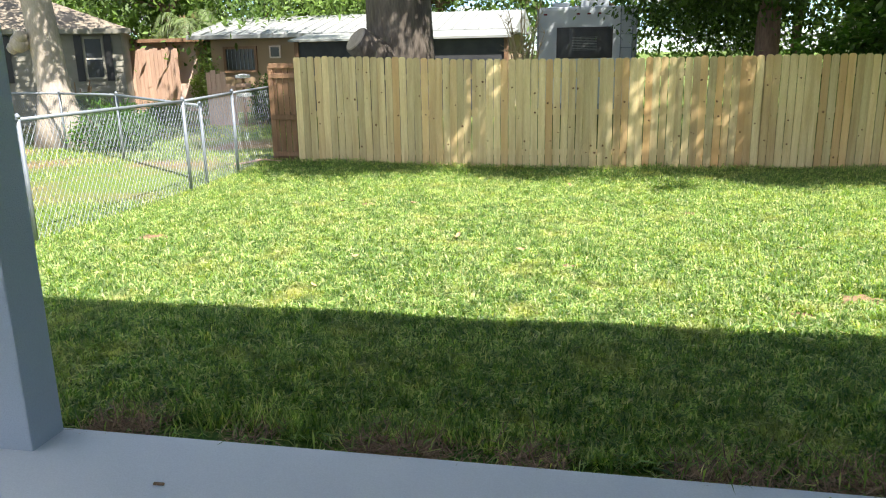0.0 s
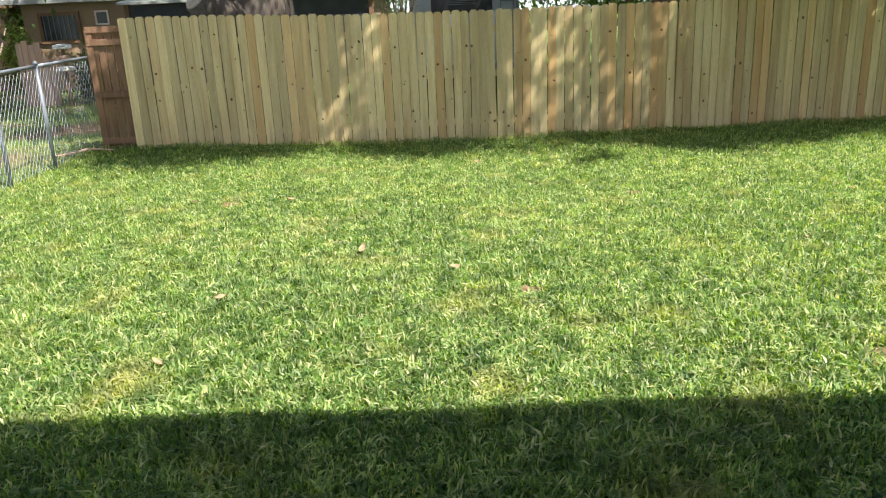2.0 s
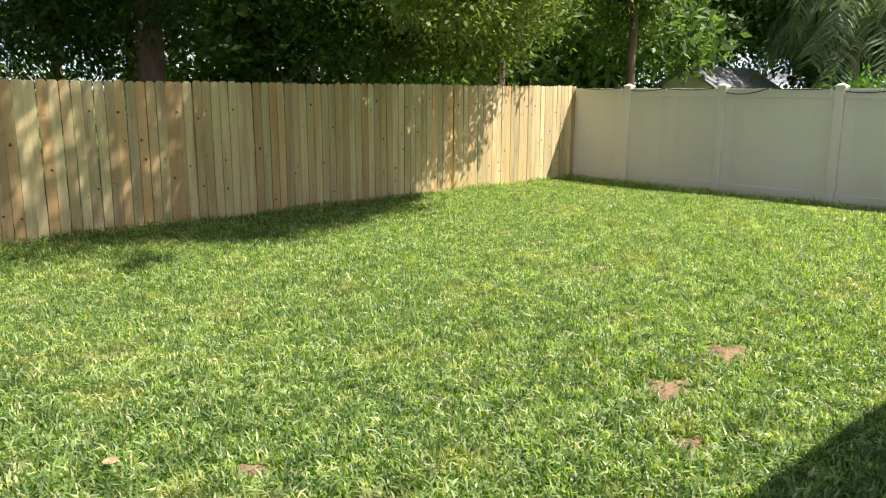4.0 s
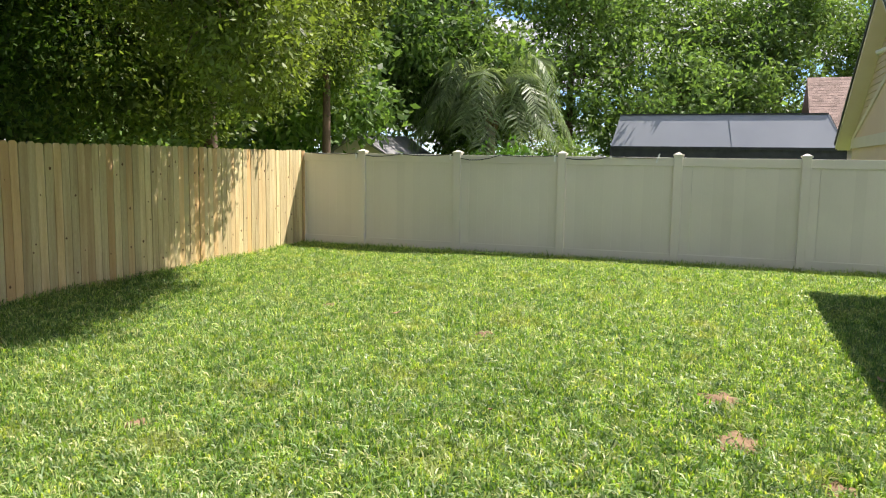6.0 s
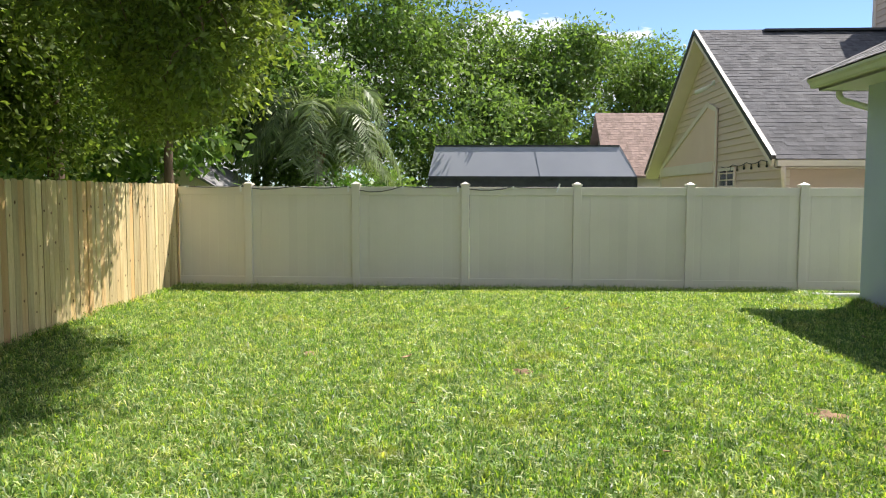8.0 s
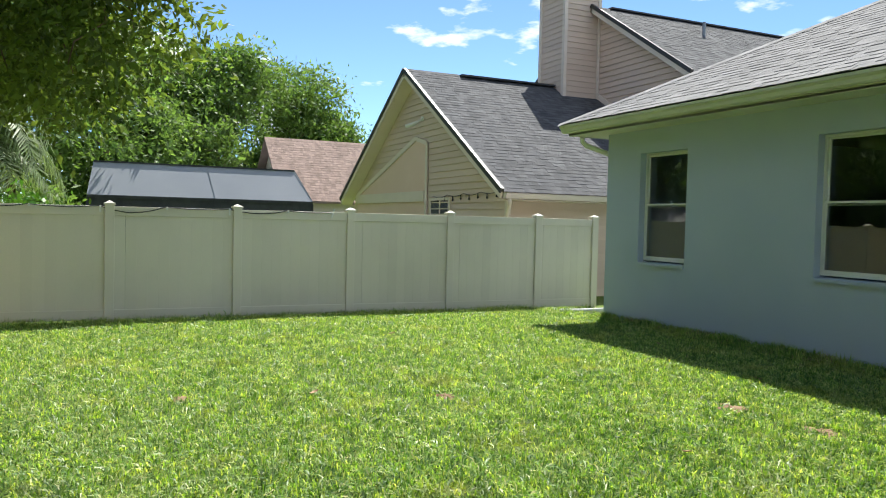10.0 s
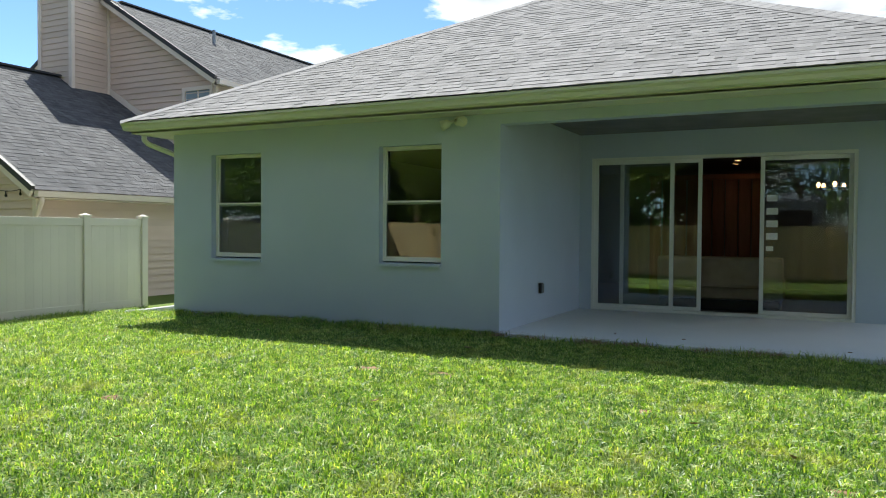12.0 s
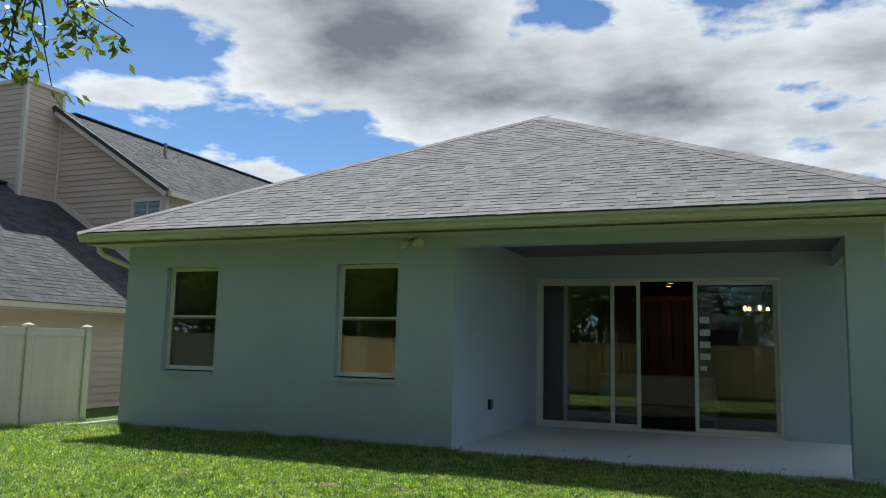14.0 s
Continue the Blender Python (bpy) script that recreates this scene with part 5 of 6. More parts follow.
# ---- the neighbour's house past the vinyl fence ----
def lap_wall(parent, mat, y, span, z0, z1, course=0.155, face=1):
    """Lap siding that looks along +y. span(z) gives the wall's ends at a height."""
    z = z0
    while z < z1:
        lo, hi = span(z + course * 0.5)
        if hi - lo > 0.15:
            a, b = span(min(z + course, z1))
            lo2, hi2 = max(lo, a), min(hi, b)
            s = Shape().add([(lo, y, z), (hi, y, z), (hi, y + 0.034, z), (lo, y + 0.034, z), (lo2, y, z + course), (hi2, y, z + course), (hi2, y + 0.005, z + course), (lo2, y + 0.005, z + course)],
                            ((0, 1, 2, 3), (3, 2, 6, 7), (4, 7, 6, 5), (0, 3, 7, 4), (1, 5, 6, 2), (0, 4, 5, 1)))
            part("siding_board", s, mat, parent)
        z += course


def lap_wall_x(parent, mat, x, y0, y1, z0, z1, course=0.155):
    """Lap siding that looks along -x."""
    z = z0
    while z < z1:
        s = Shape().add([(x, y0, z), (x, y1, z), (x - 0.034, y1, z), (x - 0.034, y0, z), (x, y0, z + course), (x, y1, z + course), (x - 0.005, y1, z + course), (x - 0.005, y0, z + course)],
                        ((0, 3, 2, 1), (3, 7, 6, 2), (4, 5, 6, 7), (0, 4, 7, 3), (1, 2, 6, 5), (0, 1, 5, 4)))
        part("siding_board", s, mat, parent)
        z += course


def rake(parent, x0, z0, x1, z1, y, w=0.15, t=0.05):
    """A sloping barge board with a dark drip edge above it."""
    d = Vector((x1 - x0, 0, z1 - z0)).normalized()
    n = Vector((-d.z, 0, d.x)) if d.x > 0 else Vector((d.z, 0, -d.x))
    a, b = Vector((x0, y, z0)), Vector((x1, y, z1))
    part("barge_board", Shape().prism([a, b, b - n * w, a - n * w], (0, t, 0)), CREAM, parent)
    part("drip_edge", Shape().prism([a + n * 0.075, b + n * 0.075, b - n * 0.03, a - n * 0.03], (0, t + 0.03, 0)), ROOF_EDGE, parent)


def build_neighbour():
    h = thing("neighbour_house", "tan lap-sided house with a grey shingle roof and chimney", "house", (15, -3, -0.17))
    gy = 2.25                      # gable wall
    ex, ez, ax, az, wx = 11.12, 2.02, 16.58, 5.34, 22.04
    k = (az - ez) / (ax - ex)
    inner = 0.42

    def span(z):
        zz = z + 0.12
        if zz < ez + k * inner:
            return ex + inner, wx - inner
        f = (zz - ez) / k
        return ex + f, wx - f

    lap_wall(h, SIDING, gy, span, -0.17, az - 0.25)
    part("wall", Shape().prism([(ex + inner, gy - 0.02, -0.2), (wx - inner, gy - 0.02, -0.2), (wx - inner, gy - 0.02, ez + k * inner - 0.14), (ax, gy - 0.02, az - 0.16), (ex + inner, gy - 0.02, ez + k * inner - 0.14)], (0, -0.15, 0)), SIDING, h)
    lap_wall_x(h, SIDING, ex + inner, -9.0, gy, -0.17, ez + 0.05)
    part("wall", Shape().box((ex + inner + 0.001, -9.0, -0.2), (ex + inner + 0.15, gy - 0.2, ez + 0.1)), SIDING, h)
    part("corner_board", Shape().box((ex + inner - 0.03, gy - 0.06, -0.2), (ex + inner + 0.08, gy + 0.035, ez + 0.05)), CREAM, h)
    # roof over the single storey
    fy, by = gy + 0.35, -9.0
    roof = part("roof", Shape().add([(ex, fy, ez), (ax, fy, az), (ax, by, az), (ex, by, ez), (wx, fy, ez), (wx, by, ez)], ((0, 1, 2, 3), (1, 4, 5, 2))), SHINGLE_DARK, h)
    hgt = math.hypot(ax - ex, az - ez)
    shingle_face("shingles", (ex - 0.03, fy, ez), (ex - 0.03, by, ez), (ax, fy, az), SHINGLE_DARK, lambda v: (0, fy - by), roof, 11, row=0.16)
    part("ridge_vent", Shape().box((ax - 0.12, -3.2, az + 0.01), (ax + 0.12, 1.0, az + 0.06)), ROOF_EDGE, h)
    rake(h, ex, ez, ax, az, fy)
    rake(h, wx, ez, ax, az, fy)
    part("soffit", Shape().add([(ex, gy, ez - 0.16), (ax, gy, az - 0.18), (ax, fy, az - 0.18), (ex, fy, ez - 0.16), (wx, gy, ez - 0.16), (wx, fy, ez - 0.16)], ((0, 1, 2, 3), (1, 4, 5, 2))), CREAM, h)
    part("eave_gutter", Shape().prism([(ex - 0.13, by, ez - 0.02), (ex - 0.10, by, ez - 0.13), (ex, by, ez - 0.13), (ex, by, ez - 0.02)], (0, fy - by, 0)), CREAM, h)
    part("eave_soffit", Shape().box((ex, by, ez - 0.16), (ex + inner, fy - 0.1, ez - 0.14)), CREAM, h)
    part("downspout", Shape().tube([(ex - 0.05, fy - 0.12, ez - 0.12), (ex - 0.05, fy - 0.12, ez - 0.22), (ex + inner - 0.05, gy + 0.05, ez - 0.48), (ex + inner - 0.05, gy + 0.05, 0.0)], 0.045, 8), CREAM, h, smooth=True)
    # flat buff panel with a sloping cream surround
    x0, x1, x2 = 21.3, 16.48, 15.72
    pan = part("porch_panel", Shape().prism([(x0, gy + 0.025, 2.16), (x1, gy + 0.025, 3.57), (x2, gy + 0.025, 3.38), (x2, gy + 0.025, 1.0), (x0, gy + 0.025, 1.0)], (0, 0.02, 0)), SIDING_PINK, h)
    band = part("band", Shape().box((x2 + 0.1, gy + 0.047, 1.90), (x0 + 0.1, gy + 0.09, 2.17)), CREAM, pan)
    for a, b, w in (((x0, 2.16), (x1, 3.57), 0.13), ((x1, 3.57), (x2, 3.38), 0.11), ((x2, 3.38), (x2, 1.0), 0.11)):
        d = Vector((b[0] - a[0], 0, b[1] - a[1])).normalized()
        n = Vector((-d.z, 0, d.x)) * (w / 2)
        A, B = Vector((a[0], gy + 0.047, a[1])), Vector((b[0], gy + 0.047, b[1]))
        part("surround", Shape().prism([A - n, B - n, B + n, A + n], (0, 0.03, 0)), CREAM, pan)
    w = part("window", frame_bars(14.3, 15.5, 1.05, 1.98, gy + 0.02, gy + 0.06, 0.07), CREAM, h)
    part("pane", Shape().box((14.37, gy + 0.022, 1.12), (15.43, gy + 0.028, 1.91)), RV_DARK, w)
    part("muntin", Shape().box((14.88, gy + 0.03, 1.12), (14.92, gy + 0.045, 1.91)).box((14.37, gy + 0.03, 1.55), (15.43, gy + 0.045, 1.58)), CREAM, w)
    c = thing("security_camera", "small white security camera high on the gable", "camera", (16.1, gy + 0.05, 4.0))
    part("mount", Shape().lathe((16.1, gy + 0.02, 4.05), [(0.06, 0), (0.06, 0.04), (0.03, 0.06)], 12, "y"), WHITE, c)
    part("body", Shape().tube([(16.1, gy + 0.06, 4.02), (16.25, gy + 0.22, 3.92), (16.4, gy + 0.38, 3.86)], [0.03, 0.055, 0.055], 10), WHITE, c, smooth=True)
    sl = thing("string_lights", "string of dark globe lights along the gable wall", "string lights", (13, gy + 0.05, 2.0))
    pts = []
    for i in range(25):
        f = i / 24
        pts.append((15.3 - 3.5 * f, gy + 0.05, 2.02 - 0.05 * abs(math.sin(f * 4 * math.pi)) + 0.06 * f))
    part("cord", Shape().tube(pts, 0.008, 4), BLACK, sl)
    for i in range(2, 25, 3):
        x, y, z = pts[i]
        part("globe", Shape().lathe((x, y, z - 0.09), [(0.005, -0.028), (0.02, -0.018), (0.025, 0), (0.018, 0.022), (0.011, 0.045), (0.011, 0.09)], 8), BLACK, sl, smooth=True)
    # upper storey
    uy = -3.2
    ux0, uax, uaz, uez = 12.0, 16.05, 7.65, 5.15
    k2 = (uaz - uez) / (uax - ux0)

    def span2(z):
        zz = z + 0.12
        if zz < uez + k2 * 0.2:
            return ux0 + 0.2, 20.1 - 0.2
        f = (zz - uez) / k2
        return ux0 + f, 20.1 - f

    lap_wall(h, SIDING, uy, span2, 2.2, uaz - 0.2)
    part("wall", Shape().prism([(ux0 + 0.2, uy - 0.02, 0), (19.9, uy - 0.02, 0), (19.9, uy - 0.02, uez), (uax, uy - 0.02, uaz - 0.15), (ux0 + 0.2, uy - 0.02, uez)], (0, -0.15, 0)), SIDING, h)
    part("wall", Shape().box((ux0 + 0.2, -16, 0), (ux0 + 0.35, uy - 0.18, uez + 0.05)), SIDING, h)
    part("corner_board", Shape().box((ux0 + 0.17, uy - 0.06, 2.2), (ux0 + 0.32, uy + 0.035, uez + 0.05)), CREAM, h)
    uf = uy + 0.30
    top = part("roof", Shape().add([(ux0 - 0.1, uf, uez - 0.06), (uax, uf, uaz), (uax, -16, uaz), (ux0 - 0.1, -16, uez - 0.06), (20.2, uf, uez - 0.06), (20.2, -16, uez - 0.06)], ((0, 1, 2, 3), (1, 4, 5, 2))), SHINGLE_DARK, h)
    shingle_face("shingles", (ux0 - 0.12, uf, uez - 0.06), (ux0 - 0.12, -16, uez - 0.06), (uax, uf, uaz), SHINGLE_DARK, lambda v: (0, 16 + uf), top, 12, row=0.17)
    rake(h, ux0 - 0.1, uez - 0.06, uax, uaz, uf)
    rake(h, 20.2, uez - 0.06, uax, uaz, uf)
    part("soffit", Shape().add([(ux0 - 0.1, uy, uez - 0.24), (uax, uy, uaz - 0.2), (uax, uf, uaz - 0.2), (ux0 - 0.1, uf, uez - 0.24)], ((0, 1, 2, 3),)), CREAM, h)
    part("eave_gutter", Shape().box((ux0 - 0.22, -16, uez - 0.2), (ux0 - 0.1, uf, uez - 0.08)), CREAM, h)
    part("ridge_cap", Shape().box((uax - 0.1, -16, uaz + 0.005), (uax + 0.1, uf - 0.6, uaz + 0.05)), ROOF_EDGE, h)
    part("roof_vent", Shape().tube([(14.9, -6.0, 6.8), (14.9, -6.0, 7.35)], 0.05, 8), GALV, h)
    w = part("window", frame_bars(12.25, 13.3, 4.1, 5.0, uy + 0.02, uy + 0.07, 0.10), CREAM, h)
    part("pane", Shape().box((12.35, uy + 0.022, 4.2), (13.2, uy + 0.03, 4.9)), GLASS_FAR, w)
    part("muntin", Shape().box((12.75, uy + 0.032, 4.2), (12.79, uy + 0.045, 4.9)), CREAM, w)
    # roof flashing where the lower roof meets the upper wall
    zf = lambda x: ez + k * (x - ex)
    part("flashing", Shape().prism([(12.2, uy + 0.03, zf(12.2) + 0.02), (16.9, uy + 0.03, zf(16.9) + 0.02), (16.9, uy + 0.03, zf(16.9) + 0.20), (12.2, uy + 0.03, zf(12.2) + 0.20)], (0, 0.02, 0)), CREAM, h)
    # chimney chase
    cx0, cx1, cy0, cy1, cz = 16.05, 17.35, -3.2, -1.98, 8.1
    ch = part("chimney", Shape().box((cx0 + 0.03, cy0, 4.2), (cx1 - 0.03, cy1 - 0.03, cz)), SIDING, h)
    z = 4.4
    while z < cz - 0.05:
        part("siding_board", Shape().prism([(cx0 + 0.03, cy1 - 0.03, z), (cx0 + 0.03, cy1 - 0.005, z), (cx0 + 0.03, cy1 - 0.024, z + 0.15)], (cx1 - cx0 - 0.06, 0, 0)), SIDING, ch)
        part("siding_board", Shape().prism([(cx0 + 0.03, cy0, z), (cx0 + 0.005, cy0, z), (cx0 + 0.024, cy0, z + 0.15)], (0, cy1 - cy0 - 0.04, 0)), SIDING, ch)
        z += 0.155
    for x, y in ((cx0, cy1 - 0.06), (cx1 - 0.06, cy1 - 0.06), (cx0, cy0 + 0.01)):
        part("corner_board", Shape().box((x - 0.02, y - 0.02, 4.2), (x + 0.10, y + 0.08, cz)), CREAM, ch)
    part("chimney_cap", Shape().box((cx0 - 0.08, cy0, cz), (cx1 + 0.08, cy1 + 0.08, cz + 0.1)), CREAM, ch)
    part("flue", Shape().lathe(((cx0 + cx1) / 2, -2.5, cz + 0.1), [(0.16, 0), (0.16, 0.14), (0.26, 0.15), (0.26, 0.24), (0.05, 0.3)], 14), BLACK, ch)


# opaque pane; a pale sky reflection is mixed into its base colour
GLASS_FAR = material("pane_painted_sky_reflection", (0.20, 0.26, 0.33), (0.30, 0.36, 0.42), 0.08, 2)
build_neighbour()


# ---- things past the vinyl fence ----
def build_enclosure():
    e = thing("pool_screen_enclosure", "grey mesh pool enclosure with a dark frame", "pool enclosure", (33, 5.8, -0.17))
    x0, y0, y1, zb, zt = 31.0, 1.2, 10.3, 2.12, 3.48
    part("roof_screen", Shape().prism([(x0, y0, zb), (x0 + 1.0, y0 + 0.6, zt), (x0 + 1.0, y1 - 0.25, zt), (x0, y1, zb)], (0.03, 0, -0.02)), SCREEN, e)
    part("roof_screen", Shape().box((x0 + 1.0, y0 + 0.6, zt - 0.02), (x0 + 6, y1 - 0.25, zt)), SCREEN, e)
    part("side_screen", Shape().box((x0, y0, -0.2), (x0 + 0.03, y1, zb - 0.12)), SCREEN_DARK, e)
    part("side_screen", Shape().prism([(x0, y0 - 0.02, -0.2), (x0 + 6, y0 - 0.02, -0.2), (x0 + 6, y0 - 0.02, zt), (x0 + 1.0, y0 + 0.55, zt), (x0, y0 - 0.02, zb)], (0, 0.02, 0)), SCREEN_DARK, e)
    part("eave_beam", Shape().box((x0 - 0.06, y0, zb - 0.12), (x0 + 0.06, y1, zb)), SCREEN_DARK, e)
    part("top_beam", Shape().box((x0 + 0.96, y0 + 0.6, zt), (x0 + 1.06, y1 - 0.25, zt + 0.06)), SCREEN_DARK, e)
    for f in (0.0, 0.46, 1.0):
        y = y0 + f * (y1 - y0)
        yt = y0 + 0.6 + f * (y1 - y0 - 0.85)
        part("rafter", Shape().tube([(x0 - 0.01, y, zb), (x0 + 0.99, yt, zt + 0.02)], 0.012, 4), SCREEN, e)
        part("upright", Shape().box((x0 - 0.04, y - 0.035, -0.2), (x0 + 0.04, y + 0.035, zb - 0.12)), SCREEN_DARK, e)


build_enclosure()


def gable_house(name, label, x0, x1, y0, y1, eave, ridge, wall, roofmat, axis="y", over=0.4, seed=1, row=0.17):
    h = thing(name, label, "house", ((x0 + x1) / 2, (y0 + y1) / 2, -0.2))
    part("wall", Shape().box((x0, y0, -0.2), (x1, y1, eave)), wall, h)
    if axis == "y":
        m = (x0 + x1) / 2
        a, b = (x0 - over, y0 - over), (x1 + over, y1 + over)
        part("gable", Shape().prism([(x0, y1, eave), (x1, y1, eave), (m, y1, ridge - 0.15)], (0, -0.1, 0)), CREAM, h)
        part("gable", Shape().prism([(x0, y0, eave), (x1, y0, eave), (m, y0, ridge - 0.15)], (0, 0.1, 0)), CREAM, h)
        r = part("roof", Shape().prism([(a[0], a[1], eave - 0.12), (m, a[1], ridge), (b[0], a[1], eave - 0.12), (b[0], a[1], eave - 0.22), (m, a[1], ridge - 0.12), (a[0], a[1], eave - 0.22)], (0, b[1] - a[1], 0)), roofmat, h)
        shingle_face("shingles", (a[0], b[1], eave - 0.12), (a[0], a[1], eave - 0.12), (m, b[1], ridge), roofmat, lambda v: (0, b[1] - a[1]), r, seed, row=row)
    else:
        m = (y0 + y1) / 2
        a, b = (x0 - over, y0 - over), (x1 + over, y1 + over)
        part("gable", Shape().prism([(x0, y0, eave), (x0, y1, eave), (x0, m, ridge - 0.12)], (0.1, 0, 0)), CREAM, h)
        part("roof", Shape().prism([(a[0], a[1], eave - 0.12), (a[0], m, ridge), (a[0], b[1], eave - 0.12), (a[0], b[1], eave - 0.2), (a[0], m, ridge - 0.1), (a[0], a[1], eave - 0.2)], (b[0] - a[0], 0, 0)), roofmat, h)
    return h


gable_house("brown_roofed_house", "cream house with a brown shingle roof", 32.6, 39.5, -13, 1.95, 2.3, 5.35, CREAM, SHINGLE_BROWN, seed=15, row=0.2)
gable_house("garden_shed", "small white shed with a grey gable roof", 20.6, 24.5, 16.35, 18.15, 1.72, 2.28, CREAM, SHINGLE, "x", 0.25)
gable_house("distant_house", "low pale house glimpsed between trees", 9.5, 17.5, 29.5, 36, 1.9, 3.4, CREAM, METAL_ROOF, "x", 0.4)


# ---- things past the wooden fence ----
def build_motorhome():
    v = thing("motorhome", "white motorhome parked with its back to the fence", "motorhome", (-0.7, 21, -0.2))
    x0, x1, y0, z0, z1 = -1.80, 0.43, 18.4, 0.35, 2.62
    part("body", Shape().box((x0, y0, z0), (x1, y0 + 7.0, z1)), RV_SKIN, v, bevel=0.07)
    w = part("rear_window", Shape().box((-1.36, y0 - 0.025, 1.48), (-0.10, y0 - 0.001, 2.17)), BLACK, v, bevel=0.012)
    part("pane", Shape().box((-1.31, y0 - 0.032, 1.53), (-0.15, y0 - 0.026, 2.12)), RV_DARK, w, bevel=0.002)
    for i in range(9):
        part("blind_slat", Shape().box((-1.0, y0 - 0.036, 1.66 + 0.035 * i), (-0.45, y0 - 0.033, 1.672 + 0.035 * i)), OUTLET, w)
    for x in (-1.62, -0.88, -0.64, -0.41, 0.24):
        part("marker_light", Shape().box((x - 0.04, y0 - 0.02, 2.44), (x + 0.04, y0 - 0.001, 2.48)), RED_LENS, v, bevel=0.006)
    part("corner_strip", Shape().box((x0 - 0.01, y0 - 0.012, z0), (x0 + 0.035, y0 + 0.03, z1 - 0.05)), GALV, v)
    part("corner_strip", Shape().box((x1 - 0.035, y0 - 0.012, z0), (x1 + 0.01, y0 + 0.03, z1 - 0.05)), GALV, v)
    l = part("ladder", Shape().tube([(0.07, y0 - 0.06, 0.6), (0.07, y0 - 0.06, 2.68), (0.07, y0 + 0.2, 2.72)], 0.014, 6).tube([(0.33, y0 - 0.06, 0.6), (0.33, y0 - 0.06, 2.68), (0.33, y0 + 0.2, 2.72)], 0.014, 6), GALV, v, "thin metal ladder")
    for z in (0.8, 1.1, 1.4, 1.7, 2.0, 2.3):
        part("rung", Shape().tube([(0.07, y0 - 0.06, z), (0.33, y0 - 0.06, z)], 0.011, 6), GALV, l)
    part("air_conditioner", Shape().box((-0.85, y0 + 0.9, z1), (-0.2, y0 + 1.7, z1 + 0.24)), RV_SKIN, v, bevel=0.06)
    part("roof_vent", Shape().box((-1.5, y0 + 0.5, z1), (-1.1, y0 + 0.9, z1 + 0.12)), RV_SKIN, v, bevel=0.03)
    part("bumper", Shape().box((x0 + 0.05, y0 - 0.12, 0.32), (x1 - 0.05, y0, 0.46)), GALV, v, bevel=0.02)
    for x in (x0 + 0.15, x1 - 0.15):
        part("wheel", Shape().tube([(x - 0.12, y0 + 1.6, 0.14), (x + 0.12, y0 + 1.6, 0.14)], 0.34, 18), BLACK, v)


build_motorhome()


def build_bungalow():
    h = thing("tan_bungalow", "low tan bungalow with a pale metal roof", "house", (-8, 27, -0.2))
    y0 = 24.6
    part("wall", Shape().box((-13.2, y0, -0.2), (-3.2, 30, 2.25)), TAN_WALL, h)
    part("roof", Shape().prism([(-13.8, y0 - 0.5, 2.36), (-13.8, 27.4, 3.05), (-13.8, 30.5, 2.36), (-13.8, 30.5, 2.26), (-13.8, y0 - 0.5, 2.24)], (10.9, 0, 0)), METAL_ROOF, h)
    for i in range(26):
        x = -13.7 + i * 0.42
        part("roof_seam", Shape().prism([(x, y0 - 0.51, 2.365), (x, 27.4, 3.055), (x, 27.4, 3.085), (x, y0 - 0.51, 2.395)], (0.03, 0, 0)), METAL_ROOF, h)
    # lower porch roof; a near-black sheet beneath it stands in for the carport's shade
    part("porch_roof", Shape().prism([(-9.55, y0 - 2.2, 2.12), (-9.55, y0 - 0.2, 2.36), (-9.55, y0 - 0.2, 2.30), (-9.55, y0 - 2.2, 2.06)], (6.7, 0, 0)), METAL_ROOF, h)
    part("porch_screen", Shape().box((-9.35, y0 - 2.0, -0.2), (-3.0, y0 - 1.95, 2.05)), SCREEN_DARK, h)
    for x in (-9.35, -7.3, -5.2, -3.0):
        part("porch_post", Shape().box((x - 0.06, y0 - 2.06, -0.2), (x + 0.06, y0 - 1.94, 2.08)), OLD_WOOD, h)
    w = part("window", frame_bars(-12.75, -11.55, 1.15, 2.0, y0 - 0.06, y0 - 0.01, 0.09), OLD_WOOD, h)
    part("pane", Shape().box((-12.66, y0 - 0.03, 1.24), (-11.64, y0 - 0.012, 1.91)), RV_DARK, w)
    for i in range(7):
        part("security_bar", Shape().box((-12.6 + 0.145 * i, y0 - 0.055, 1.24), (-12.58 + 0.145 * i, y0 - 0.04, 1.91)), GALV, w)
    part("hatch", frame_bars(-11.1, -10.7, 1.6, 2.0, y0 - 0.05, y0 - 0.01, 0.05), CREAM, h)
    part("pane", Shape().box((-11.05, y0 - 0.03, 1.65), (-10.75, y0 - 0.012, 1.95)), RV_DARK, h)
    for x in (-6.8, -6.5):
        part("lamp", Shape().lathe((x, y0 - 2.1, 1.78), [(0.03, -0.05), (0.06, 0), (0.03, 0.05)], 10), STICKER, h, smooth=True)


build_bungalow()


